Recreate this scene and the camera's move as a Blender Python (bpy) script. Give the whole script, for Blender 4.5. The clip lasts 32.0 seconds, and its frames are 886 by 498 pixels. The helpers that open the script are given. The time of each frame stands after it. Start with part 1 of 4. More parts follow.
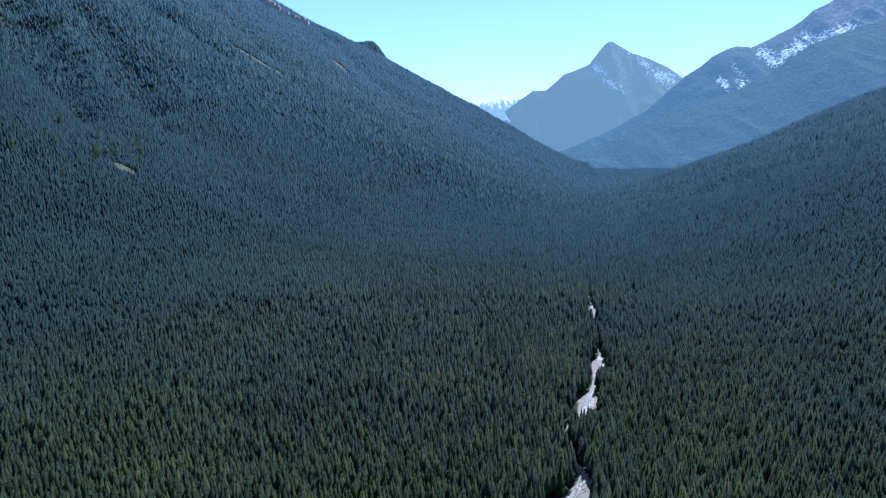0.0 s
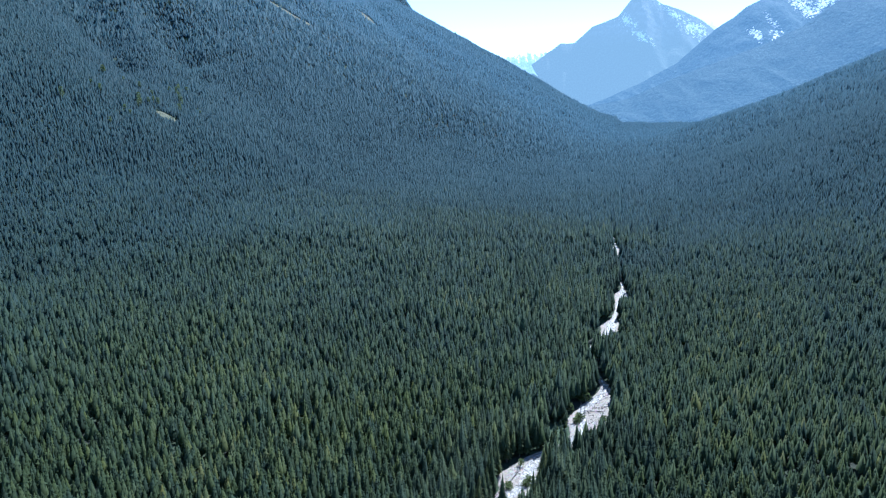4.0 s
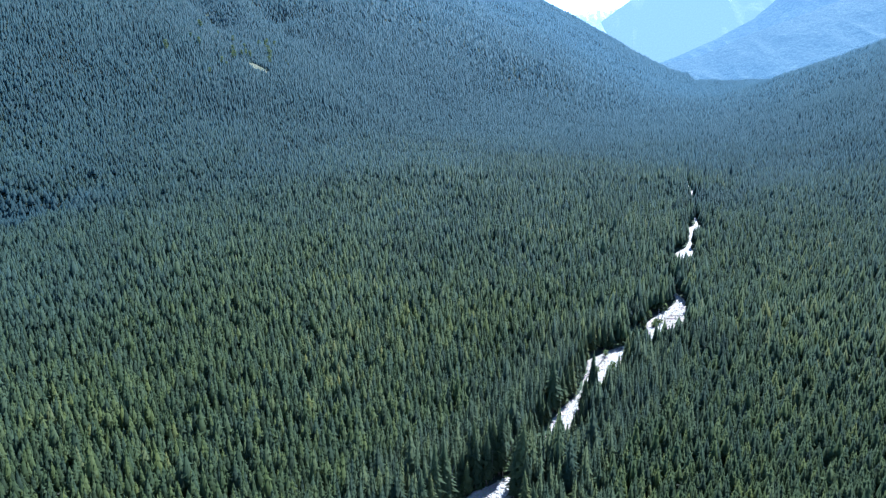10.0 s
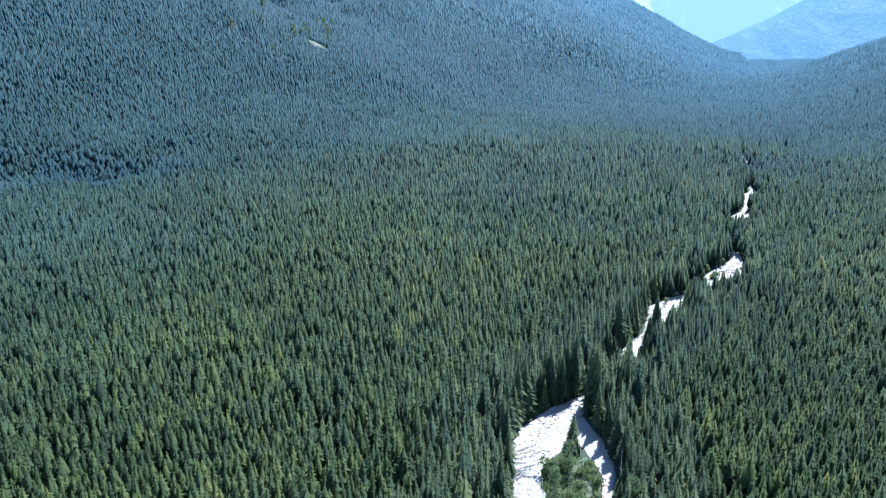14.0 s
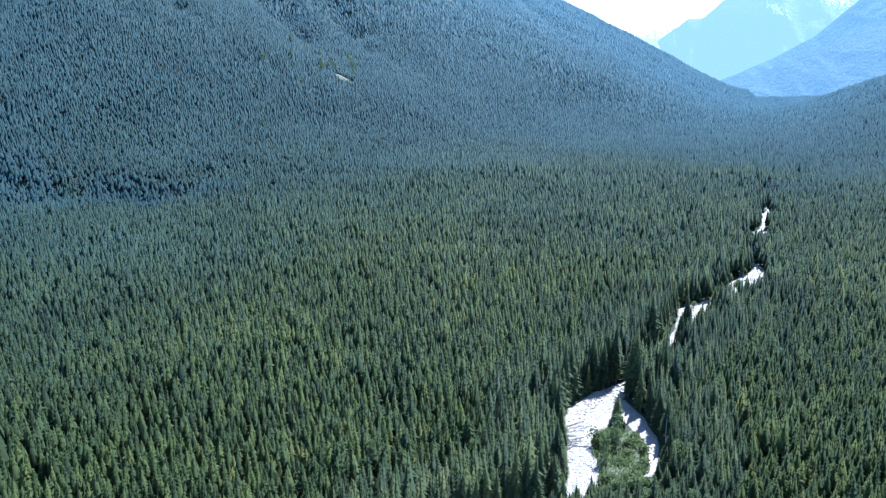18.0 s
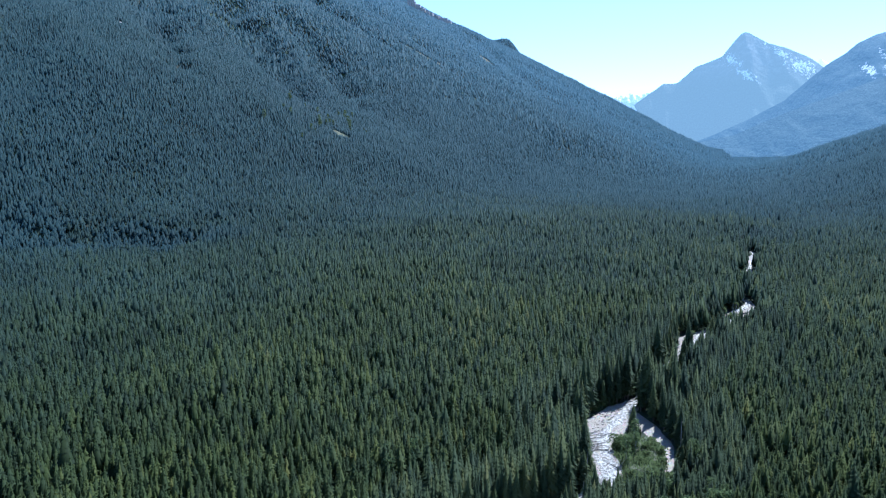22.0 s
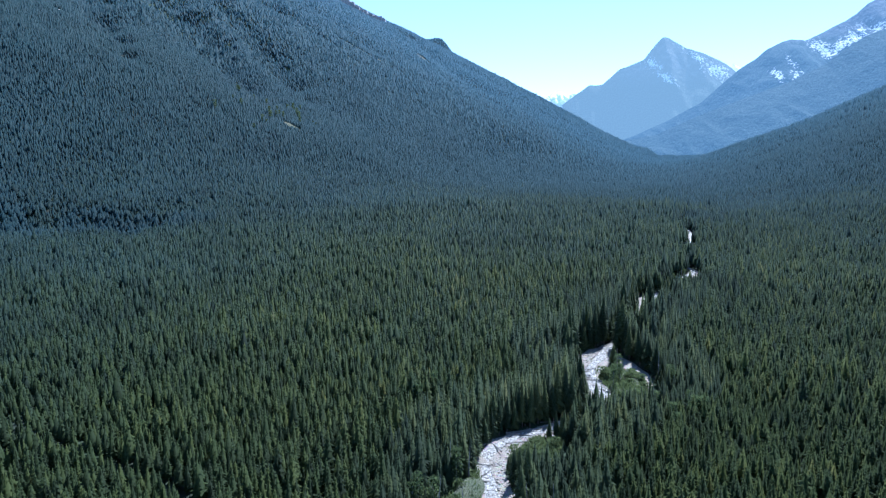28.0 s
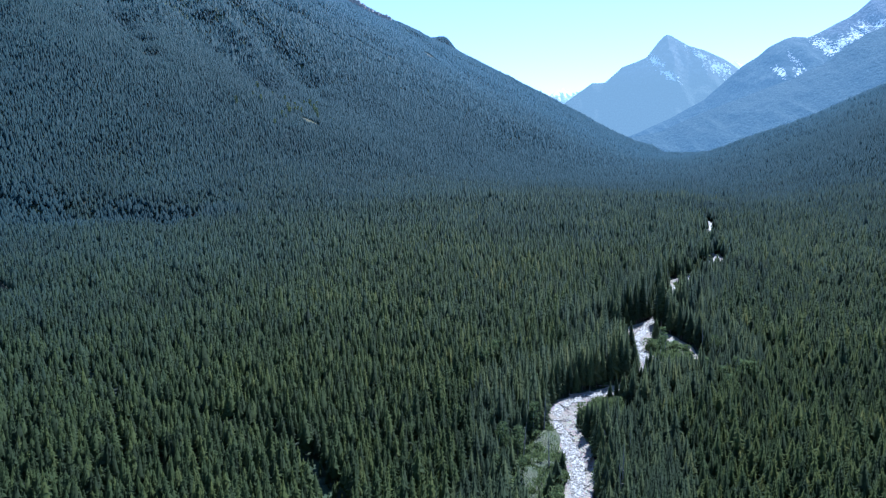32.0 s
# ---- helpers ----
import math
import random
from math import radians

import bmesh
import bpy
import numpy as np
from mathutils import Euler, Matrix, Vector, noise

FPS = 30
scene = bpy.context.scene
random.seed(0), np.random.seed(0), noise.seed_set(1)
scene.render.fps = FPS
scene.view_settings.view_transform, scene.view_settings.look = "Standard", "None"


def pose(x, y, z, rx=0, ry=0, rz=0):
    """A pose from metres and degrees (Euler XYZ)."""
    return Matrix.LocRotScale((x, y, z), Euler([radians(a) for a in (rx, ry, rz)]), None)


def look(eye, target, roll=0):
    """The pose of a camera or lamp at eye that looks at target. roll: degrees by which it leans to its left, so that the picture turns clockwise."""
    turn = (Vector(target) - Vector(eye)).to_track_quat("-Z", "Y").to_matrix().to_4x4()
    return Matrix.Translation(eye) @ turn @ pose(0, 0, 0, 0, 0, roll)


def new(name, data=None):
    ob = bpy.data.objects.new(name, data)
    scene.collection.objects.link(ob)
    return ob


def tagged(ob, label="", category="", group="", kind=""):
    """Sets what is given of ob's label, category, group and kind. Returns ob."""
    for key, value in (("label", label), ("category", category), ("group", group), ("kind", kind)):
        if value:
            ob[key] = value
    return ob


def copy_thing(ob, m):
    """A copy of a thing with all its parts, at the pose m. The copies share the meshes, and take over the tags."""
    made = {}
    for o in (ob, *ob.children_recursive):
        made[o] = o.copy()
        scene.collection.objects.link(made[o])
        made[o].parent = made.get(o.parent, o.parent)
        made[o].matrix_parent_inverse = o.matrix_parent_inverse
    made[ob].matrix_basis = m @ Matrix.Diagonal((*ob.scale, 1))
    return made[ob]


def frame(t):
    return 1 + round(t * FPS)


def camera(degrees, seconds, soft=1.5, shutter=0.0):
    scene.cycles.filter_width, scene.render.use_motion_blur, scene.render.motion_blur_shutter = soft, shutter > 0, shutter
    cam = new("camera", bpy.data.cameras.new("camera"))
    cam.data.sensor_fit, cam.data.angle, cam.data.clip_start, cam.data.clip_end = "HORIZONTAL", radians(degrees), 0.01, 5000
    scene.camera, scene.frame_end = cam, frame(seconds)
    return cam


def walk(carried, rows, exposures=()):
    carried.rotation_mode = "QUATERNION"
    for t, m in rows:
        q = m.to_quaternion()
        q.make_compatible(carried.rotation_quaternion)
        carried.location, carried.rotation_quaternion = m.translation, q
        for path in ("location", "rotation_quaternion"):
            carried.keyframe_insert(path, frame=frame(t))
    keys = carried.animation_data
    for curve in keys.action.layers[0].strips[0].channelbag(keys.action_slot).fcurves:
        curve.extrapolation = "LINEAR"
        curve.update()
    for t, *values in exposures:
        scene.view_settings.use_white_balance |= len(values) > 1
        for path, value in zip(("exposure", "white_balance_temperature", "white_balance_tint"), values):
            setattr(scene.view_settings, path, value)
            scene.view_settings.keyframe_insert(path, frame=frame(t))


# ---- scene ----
cam = camera(65.3, 32.0, 1.25)
METRES, EYE, TILT, LEAN, TURN = 300.0, 170.0, -6.5, 0.0, 0.0
ROWS = [
    (0.0, 0.0, 0.0, 0.0, 0.0, 0.0, -0.0),
    (0.5, -0.0015, -0.0135, -0.0068, 0.04, -0.9, -0.01),
    (1.0, -0.0036, -0.0275, -0.0129, 0.05, -1.65, -0.01),
    (1.5, -0.0054, -0.0414, -0.0195, 0.24, -2.16, -0.04),
    (2.0, -0.0075, -0.0556, -0.0259, 0.5, -2.49, -0.08),
    (2.5, -0.0103, -0.0697, -0.0322, 0.63, -2.76, -0.09),
    (4.5, -0.0252, -0.1254, -0.0581, 2.56, -3.8, -0.32),
    (5.0, -0.0295, -0.1391, -0.0642, 3.05, -4.06, -0.37),
    (5.5, -0.0342, -0.1529, -0.0703, 3.51, -4.33, -0.43),
    (6.0, -0.0387, -0.1665, -0.077, 3.85, -4.55, -0.49),
    (6.5, -0.0434, -0.1805, -0.083, 4.07, -4.81, -0.49),
    (7.0, -0.048, -0.1942, -0.0891, 4.4, -5.08, -0.51),
    (7.5, -0.0535, -0.2077, -0.0953, 4.8, -5.35, -0.57),
    (8.0, -0.0585, -0.2214, -0.101, 5.28, -5.63, -0.58),
    (8.5, -0.0628, -0.2352, -0.1081, 5.54, -5.84, -0.59),
    (9.0, -0.0681, -0.2493, -0.1142, 5.99, -6.11, -0.65),
    (9.5, -0.0726, -0.2628, -0.1206, 6.6, -6.34, -0.69),
    (10.0, -0.0778, -0.2767, -0.1264, 7.03, -6.59, -0.71),
    (10.5, -0.0829, -0.2901, -0.1332, 7.29, -6.8, -0.7),
    (11.0, -0.088, -0.3035, -0.14, 7.62, -7.02, -0.72),
    (11.5, -0.0935, -0.3168, -0.1466, 8.09, -7.23, -0.76),
    (12.0, -0.0988, -0.3306, -0.1528, 8.45, -7.45, -0.77),
    (12.5, -0.1041, -0.3438, -0.1595, 8.77, -7.65, -0.79),
    (13.0, -0.1097, -0.3576, -0.1653, 9.21, -7.79, -0.8),
    (13.5, -0.1151, -0.3709, -0.1719, 9.8, -7.86, -0.85),
    (14.0, -0.1201, -0.3848, -0.1783, 10.42, -7.88, -0.88),
    (14.5, -0.1253, -0.3984, -0.1847, 10.8, -7.88, -0.92),
    (16.5, -0.1473, -0.4523, -0.2096, 10.96, -7.93, -0.93),
    (17.0, -0.1531, -0.4652, -0.2151, 11.0, -7.35, -0.95),
    (17.5, -0.159, -0.4785, -0.2209, 11.06, -6.18, -0.96),
    (18.0, -0.1652, -0.4919, -0.2273, 11.1, -4.82, -1.0),
    (18.5, -0.1711, -0.5052, -0.2331, 11.14, -3.54, -1.01),
    (19.0, -0.1769, -0.5184, -0.2397, 11.18, -2.2, -1.02),
    (19.5, -0.183, -0.5317, -0.2461, 11.21, -0.9, -1.04),
    (20.0, -0.1892, -0.545, -0.2522, 11.22, 0.07, -1.04),
    (20.5, -0.1956, -0.558, -0.2586, 11.12, 0.14, -1.04),
    (21.0, -0.2018, -0.5708, -0.265, 10.99, 0.14, -1.04),
    (21.5, -0.2085, -0.5836, -0.2708, 10.37, 0.14, -1.0),
    (22.0, -0.2153, -0.5962, -0.2773, 9.54, 0.18, -0.95),
    (22.5, -0.2225, -0.6085, -0.2834, 8.6, 0.22, -0.89),
    (23.0, -0.23, -0.621, -0.289, 7.83, 0.22, -0.81),
    (23.5, -0.2376, -0.6329, -0.2955, 6.9, 0.25, -0.74),
    (24.0, -0.2457, -0.6449, -0.3011, 5.99, 0.26, -0.65),
    (24.5, -0.2537, -0.6567, -0.3072, 5.13, 0.28, -0.58),
    (25.0, -0.2619, -0.6682, -0.3132, 4.3, 0.27, -0.5),
    (25.5, -0.2703, -0.6797, -0.3195, 3.78, 0.28, -0.45),
    (27.5, -0.3083, -0.7221, -0.3409, 3.61, 0.3, -0.34),
    (28.0, -0.3189, -0.7319, -0.3455, 3.62, 0.29, -0.34),
    (28.5, -0.3295, -0.7415, -0.35, 3.63, 0.27, -0.3),
    (29.0, -0.3404, -0.7509, -0.3546, 3.63, 0.25, -0.27),
    (29.5, -0.3515, -0.7602, -0.3591, 3.64, 0.23, -0.25),
    (30.0, -0.3626, -0.7694, -0.3636, 3.66, 0.2, -0.21),
    (30.5, -0.3739, -0.7787, -0.3681, 3.65, 0.2, -0.19),
    (31.0, -0.3853, -0.788, -0.3724, 3.63, 0.21, -0.19),
    (31.5, -0.3966, -0.7972, -0.3764, 3.61, 0.22, -0.18),
    (32.0, -0.4081, -0.8061, -0.3794, 3.6, 0.21, -0.17),
]
EXPOSURES = ((0.0, 1.12, 4960, 16), (1.0, 1.36, 4960, 15), (2.0, 1.58, 4970, 14), (6.0, 1.93, 5000, 12), (13.0, 2.55, 5060, 12), (17.0, 2.58, 5060, 12), (18.0, 2.48, 5060, 12), (19.0, 2.12, 5020, 12), (20.0, 1.8, 5000, 12), (25.0, 1.6, 4960, 13), (32.0, 1.58, 4940, 14))
walk(cam, [(t, pose(0, 0, EYE, TILT, LEAN, TURN) @ pose(METRES * x, METRES * y, METRES * z, 90 + pitch, roll, yaw)) for t, x, y, z, yaw, pitch, roll in ROWS],
     exposures=EXPOSURES)

# ---- daylight: a clear sky and one sun, ahead of the camera and to its right ----
SUN_TURN, SUN_UP = 25.0, 54.0
world = bpy.data.worlds.new("daylight")
scene.world = world
world.use_nodes = True
sky = world.node_tree.nodes.new("ShaderNodeTexSky")
sky.sky_type = "NISHITA"
sky.sun_disc = False
sky.sun_elevation, sky.sun_rotation = radians(SUN_UP), radians(SUN_TURN)
sky.altitude, sky.air_density, sky.dust_density, sky.ozone_density = 1500, 1.0, 0.1, 1.5
world.node_tree.links.new(sky.outputs[0], world.node_tree.nodes["Background"].inputs[0])
world.node_tree.nodes["Background"].inputs[1].default_value = 0.092
sun = new("sun", bpy.data.lights.new("sun", "SUN"))
sun.data.energy, sun.data.angle, sun.data.color = 4.1, radians(0.53), (1.0, 0.955, 0.88)
sun.matrix_world = look((600, 600, 2000), (600 - math.sin(radians(SUN_TURN)) * math.cos(radians(SUN_UP)),
                                           600 - math.cos(radians(SUN_TURN)) * math.cos(radians(SUN_UP)), 2000 - math.sin(radians(SUN_UP))))

# ---- materials ----
class Nodes:
    """A short hand for building one node material."""

    def __init__(self, name):
        self.mat = bpy.data.materials.new(name)
        self.mat.use_nodes = True
        self.tree = self.mat.node_tree
        self.bsdf = self.tree.nodes["Principled BSDF"]
        self.out = self.tree.nodes["Material Output"]

    def add(self, kind, values=(), **props):
        node = self.tree.nodes.new(kind)
        for key, value in props.items():
            setattr(node, key, value)
        for key, value in dict(values).items():
            if isinstance(value, bpy.types.NodeSocket):
                self.tree.links.new(value, node.inputs[key])
            else:
                node.inputs[key].default_value = value
        return node

    def link(self, a, b):
        self.tree.links.new(a, b)

    def place(self):
        return self.add("ShaderNodeNewGeometry").outputs["Position"]

    def noise(self, scale, detail=4.0, rough=0.55, where=None):
        return self.add("ShaderNodeTexNoise", {"Vector": where or self.place(), "Scale": scale, "Detail": detail, "Roughness": rough}).outputs["Fac"]

    def ramp(self, fac, *stops):
        node = self.add("ShaderNodeValToRGB", {"Fac": fac})
        for at, colour in stops[:-2]:
            node.color_ramp.elements.new(at)
        for element, (at, colour) in zip(node.color_ramp.elements, sorted(stops)):
            element.position, element.color = at, (*colour, 1)
        return node.outputs["Color"]

    def mix(self, fac, a, b, blend="MIX"):
        node = self.add("ShaderNodeMix", data_type="RGBA", blend_type=blend)
        for socket, value in ((node.inputs[0], fac), (node.inputs[6], a), (node.inputs[7], b)):
            if isinstance(value, bpy.types.NodeSocket):
                self.link(value, socket)
            else:
                socket.default_value = (*value, 1) if isinstance(value, tuple) else value
        return node.outputs[2]

    def math(self, op, a, b=0.0, clamp=False):
        node = self.add("ShaderNodeMath", {0: a, 1: b}, operation=op)
        node.use_clamp = clamp
        return node.outputs[0]

    def bump(self, height, strength, distance):
        self.link(self.add("ShaderNodeBump", {"Height": height, "Strength": strength, "Distance": distance}).outputs[0], self.bsdf.inputs["Normal"])

    def done(self, colour, rough=0.8, gloss=0.3, **more):
        for key, value in {"Base Color": colour, "Roughness": rough, "Specular IOR Level": gloss, **more}.items():
            if isinstance(value, bpy.types.NodeSocket):
                self.link(value, self.bsdf.inputs[key])
            else:
                self.bsdf.inputs[key].default_value = (*value, 1) if isinstance(value, tuple) else value
        return self.mat


# pale blue base colour for the farthest trees, in place of distance haze
HAZE_TINT = (0.062, 0.112, 0.130)


def needles(name, dark, mid, light, yellow, other=None, rough=0.7, gloss=0.08, through_leaf=0.54, haze_sheen=0.10):
    """Conifer foliage: each tree has its tone, each stand its age, and the needles let some light through."""
    n = Nodes(name)
    tone = n.add("ShaderNodeAttribute", attribute_name="tone").outputs["Fac"]
    piece = n.add("ShaderNodeNewGeometry").outputs["Random Per Island"]
    stand = n.noise(0.011, 3)
    fac = n.math("ADD", n.math("MULTIPLY", tone, 0.74), n.math("MULTIPLY", piece, 0.2))
    fac = n.math("ADD", fac, n.math("MULTIPLY", n.math("SUBTRACT", stand, 0.5), 0.7), True)
    colour = n.ramp(fac, (0.0, dark), (0.5, mid), (0.85, light), (1.0, yellow))
    if other:
        share = n.add("ShaderNodeAttribute", attribute_name="haze_share").outputs["Fac"]
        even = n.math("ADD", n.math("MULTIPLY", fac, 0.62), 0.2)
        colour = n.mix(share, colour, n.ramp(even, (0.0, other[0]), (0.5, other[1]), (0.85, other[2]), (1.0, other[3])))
        # far trees go over to a paler, bluer base colour that stands in for haze
        colour = n.mix(n.math("SUBTRACT", share, 1.0, True), colour, n.mix(0.5, HAZE_TINT, n.ramp(fac, (0.0, (0.036, 0.062, 0.072)), (1.0, (0.100, 0.156, 0.172)))))
    fine = n.noise(2.2, 3, 0.7)
    colour = n.mix(0.35, colour, n.ramp(fine, (0.3, (0.45, 0.45, 0.45)), (0.7, (1.35, 1.35, 1.3))), "MULTIPLY")
    n.done(colour, rough, gloss)
    if other:  # a bluish sheen, also put there for distance haze
        n.done(colour, rough, gloss, **{"Sheen Weight": n.math("MULTIPLY", n.math("MULTIPLY", share, share), haze_sheen), "Sheen Roughness": 0.55, "Sheen Tint": (0.30, 0.72, 1.0)})
    fresh = n.math("MULTIPLY", n.math("SUBTRACT", 1.0, share, True), 0.5) if other else 0.5
    leaf = n.add("ShaderNodeBsdfTranslucent", {"Color": n.mix(fresh, colour, light)})
    both = n.add("ShaderNodeMixShader", {0: through_leaf, 1: n.bsdf.outputs[0], 2: leaf.outputs[0]})
    n.link(both.outputs[0], n.out.inputs["Surface"])
    return n.mat


# needle colours shifted to blue-green, as distance haze would tint them
HAZE_GREENS = ((0.011, 0.024, 0.025), (0.035, 0.066, 0.064), (0.047, 0.082, 0.076), (0.066, 0.100, 0.082))
PINE = needles("pine_needles", (0.020, 0.032, 0.015), (0.047, 0.070, 0.025), (0.088, 0.110, 0.032), (0.148, 0.145, 0.040), HAZE_GREENS)
SPRUCE = needles("spruce_needles", (0.022, 0.036, 0.021), (0.052, 0.076, 0.037), (0.092, 0.115, 0.046), (0.135, 0.142, 0.052), HAZE_GREENS)
ASPEN = needles("aspen_leaves", (0.055, 0.085, 0.036), (0.078, 0.114, 0.046), (0.11, 0.145, 0.062), (0.15, 0.175, 0.08))
LEAVES = needles("shrub_leaves", (0.055, 0.08, 0.032), (0.085, 0.12, 0.046), (0.13, 0.165, 0.07), (0.20, 0.225, 0.12))


def bark_material(name, dark, light):
    n = Nodes(name)
    stretch = n.add("ShaderNodeMapping", {"Vector": n.add("ShaderNodeTexCoord").outputs["Object"], "Scale": (6, 6, 1.2)}).outputs[0]
    grain = n.noise(3.0, 5, 0.6, stretch)
    n.bump(grain, 0.6, 0.05)
    return n.done(n.ramp(grain, (0.3, dark), (0.7, light)), 0.9, 0.15)


BARK = bark_material("conifer_bark", (0.07, 0.055, 0.045), (0.19, 0.155, 0.125))
DEADWOOD = bark_material("bleached_deadwood", (0.09, 0.082, 0.072), (0.27, 0.255, 0.23))


def ground_material():
    n = Nodes("forest_ground")
    wide, fine = n.noise(0.02, 4), n.noise(0.35, 5, 0.65)
    duff = n.ramp(fine, (0.3, (0.020, 0.025, 0.019)), (0.6, (0.032, 0.037, 0.027)), (0.8, (0.046, 0.048, 0.035)))
    moss = n.ramp(fine, (0.3, (0.027, 0.042, 0.024)), (0.75, (0.050, 0.072, 0.037)))
    n.bump(fine, 0.8, 1.2)
    return n.done(n.mix(n.ramp(wide, (0.42, (0, 0, 0)), (0.6, (1, 1, 1))), duff, moss), 0.95, 0.1)


GROUND = ground_material()


def gravel_material():
    n = Nodes("river_gravel")
    cells = n.add("ShaderNodeTexVoronoi", {"Vector": n.place(), "Scale": 1.6, "Randomness": 1.0})
    wide, fine = n.noise(0.13, 5, 0.6), n.noise(3.5, 4, 0.7)
    grey = n.ramp(fine, (0.25, (0.12, 0.107, 0.088)), (0.55, (0.255, 0.228, 0.190)), (0.8, (0.44, 0.398, 0.336)))
    stone = n.mix(0.35, grey, cells.outputs["Color"], "SOFT_LIGHT")
    silt = n.mix(n.ramp(wide, (0.40, (0, 0, 0)), (0.62, (1, 1, 1))), stone, (0.21, 0.184, 0.146))
    n.bump(n.math("ADD", cells.outputs["Distance"], n.math("MULTIPLY", fine, 0.5)), 0.9, 0.35)
    return n.done(silt, 0.85, 0.25)


GRAVEL = gravel_material()


def stone_material(name, dark, light):
    n = Nodes(name)
    speck, wide = n.noise(6.0, 5, 0.7), n.noise(0.9, 3)
    n.bump(speck, 0.5, 0.06)
    return n.done(n.mix(0.4, n.ramp(speck, (0.3, dark), (0.7, light)), n.ramp(wide, (0.35, (0.55, 0.55, 0.55)), (0.65, (1.2, 1.2, 1.2))), "MULTIPLY"), 0.85, 0.25)


STONE = stone_material("granite_boulder", (0.185, 0.168, 0.141), (0.40, 0.363, 0.307))
CLIFF = stone_material("pale_cliff_rock", (0.24, 0.24, 0.235), (0.42, 0.415, 0.40))
SCREE = stone_material("pale_scree", (0.20, 0.195, 0.185), (0.36, 0.35, 0.33))


def water_material():
    n = Nodes("stream_water")
    stretch = n.add("ShaderNodeMapping", {"Vector": n.place(), "Scale": (1.0, 0.7, 1.0)}).outputs[0]
    ripple, foam = n.noise(2.4, 5, 0.65, stretch), n.noise(1.1, 6, 0.75, stretch)
    white = n.ramp(foam, (0.46, (0, 0, 0)), (0.70, (1, 1, 1)))
    n.bump(ripple, 1.0, 0.6)
    return n.done(n.mix(white, (0.165, 0.160, 0.138), (0.60, 0.58, 0.53)), n.mix(white, (0.26, 0.26, 0.26), (0.6, 0.6, 0.6)), 0.4)


WATER = water_material()


def meadow_material():
    n = Nodes("grassy_avalanche_track")
    fine, wide = n.noise(1.1, 6, 0.75), n.noise(0.12, 3)
    n.bump(fine, 1.0, 0.8)
    return n.done(n.mix(n.ramp(wide, (0.4, (0, 0, 0)), (0.6, (1, 1, 1))), n.ramp(fine, (0.3, (0.034, 0.048, 0.028)), (0.7, (0.10, 0.118, 0.068))), (0.085, 0.09, 0.055)), 0.9, 0.2)


MEADOW = meadow_material()


def mountain_material(name, tree_line, snow, air, glow, fields=()):
    """Far rock, forest and snow, with the haze of some kilometres of bright air added as glow; fields are snow chutes
    from x, z to x, z with a half width.
    """
    n = Nodes(name)
    where = n.place()
    split = n.add("ShaderNodeSeparateXYZ", {"Vector": where})
    up = n.add("ShaderNodeSeparateXYZ", {"Vector": n.add("ShaderNodeNewGeometry").outputs["Normal"]}).outputs["Z"]
    wide, fine = n.noise(0.005, 6, 0.65), n.noise(0.03, 6, 0.7)
    rock = n.ramp(fine, (0.3, (0.03, 0.032, 0.036)), (0.5, (0.06, 0.062, 0.065)), (0.7, (0.15, 0.15, 0.145)))
    trees = n.noise(0.075, 4, 0.75)
    wood = n.ramp(trees, (0.32, (0.008, 0.016, 0.014)), (0.5, (0.018, 0.031, 0.025)), (0.68, (0.036, 0.054, 0.041)))
    height = n.math("ADD", split.outputs["Z"], n.math("MULTIPLY", n.math("SUBTRACT", wide, 0.5), 200.0))
    bare = n.math("MULTIPLY", n.math("SUBTRACT", height, tree_line), 0.008, True)
    body = n.mix(bare, wood, rock)
    runs = n.noise(1.0, 5, 0.7, n.add("ShaderNodeMapping", {"Vector": where, "Rotation": (0, radians(22), 0), "Scale": (0.034, 0.006, 0.008)}).outputs[0])
    streak = n.math("ADD", n.math("MULTIPLY", n.math("SUBTRACT", height, snow), 0.0045), n.math("MULTIPLY", n.math("SUBTRACT", runs, 0.5), 2.6))
    white = n.math("MULTIPLY", n.math("SUBTRACT", n.math("ADD", streak, n.math("MULTIPLY", up, 0.25)), 0.42), 5.0, True)
    white = n.math("MULTIPLY", white, bare)
    grain = n.math("ADD", n.math("MULTIPLY", n.math("SUBTRACT", n.noise(0.06, 6, 0.75), 0.5), 6.0), n.math("MULTIPLY", n.math("SUBTRACT", runs, 0.5), 3.0))
    for x0, z0, x1, z1, half in fields:
        along = n.add("ShaderNodeMapping", {"Vector": where, "Location": ((x0 + x1) / 2, 4000, (z0 + z1) / 2), "Rotation": (0, -math.atan2(z1 - z0, x1 - x0), 0),
                                            "Scale": (math.hypot(x1 - x0, z1 - z0) / 2 + half, 1e5, 1.6 * half)}, vector_type="TEXTURE").outputs[0]
        away = n.add("ShaderNodeVectorMath", {0: along}, operation="LENGTH").outputs["Value"]
        white = n.math("MAXIMUM", white, n.math("MULTIPLY", n.math("ADD", n.math("SUBTRACT", 0.6, away), grain), 2.5, True))
    body = n.mix(white, body, (0.56, 0.58, 0.61))
    n.done(body, 0.95, 0.1)
    n.bump(fine, 1.0, 12.0)
    # the surface itself emits the air colour, standing in for haze
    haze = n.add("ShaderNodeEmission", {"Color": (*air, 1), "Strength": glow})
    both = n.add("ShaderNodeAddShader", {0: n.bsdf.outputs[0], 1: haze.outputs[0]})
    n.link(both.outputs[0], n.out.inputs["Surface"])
    return n.mat


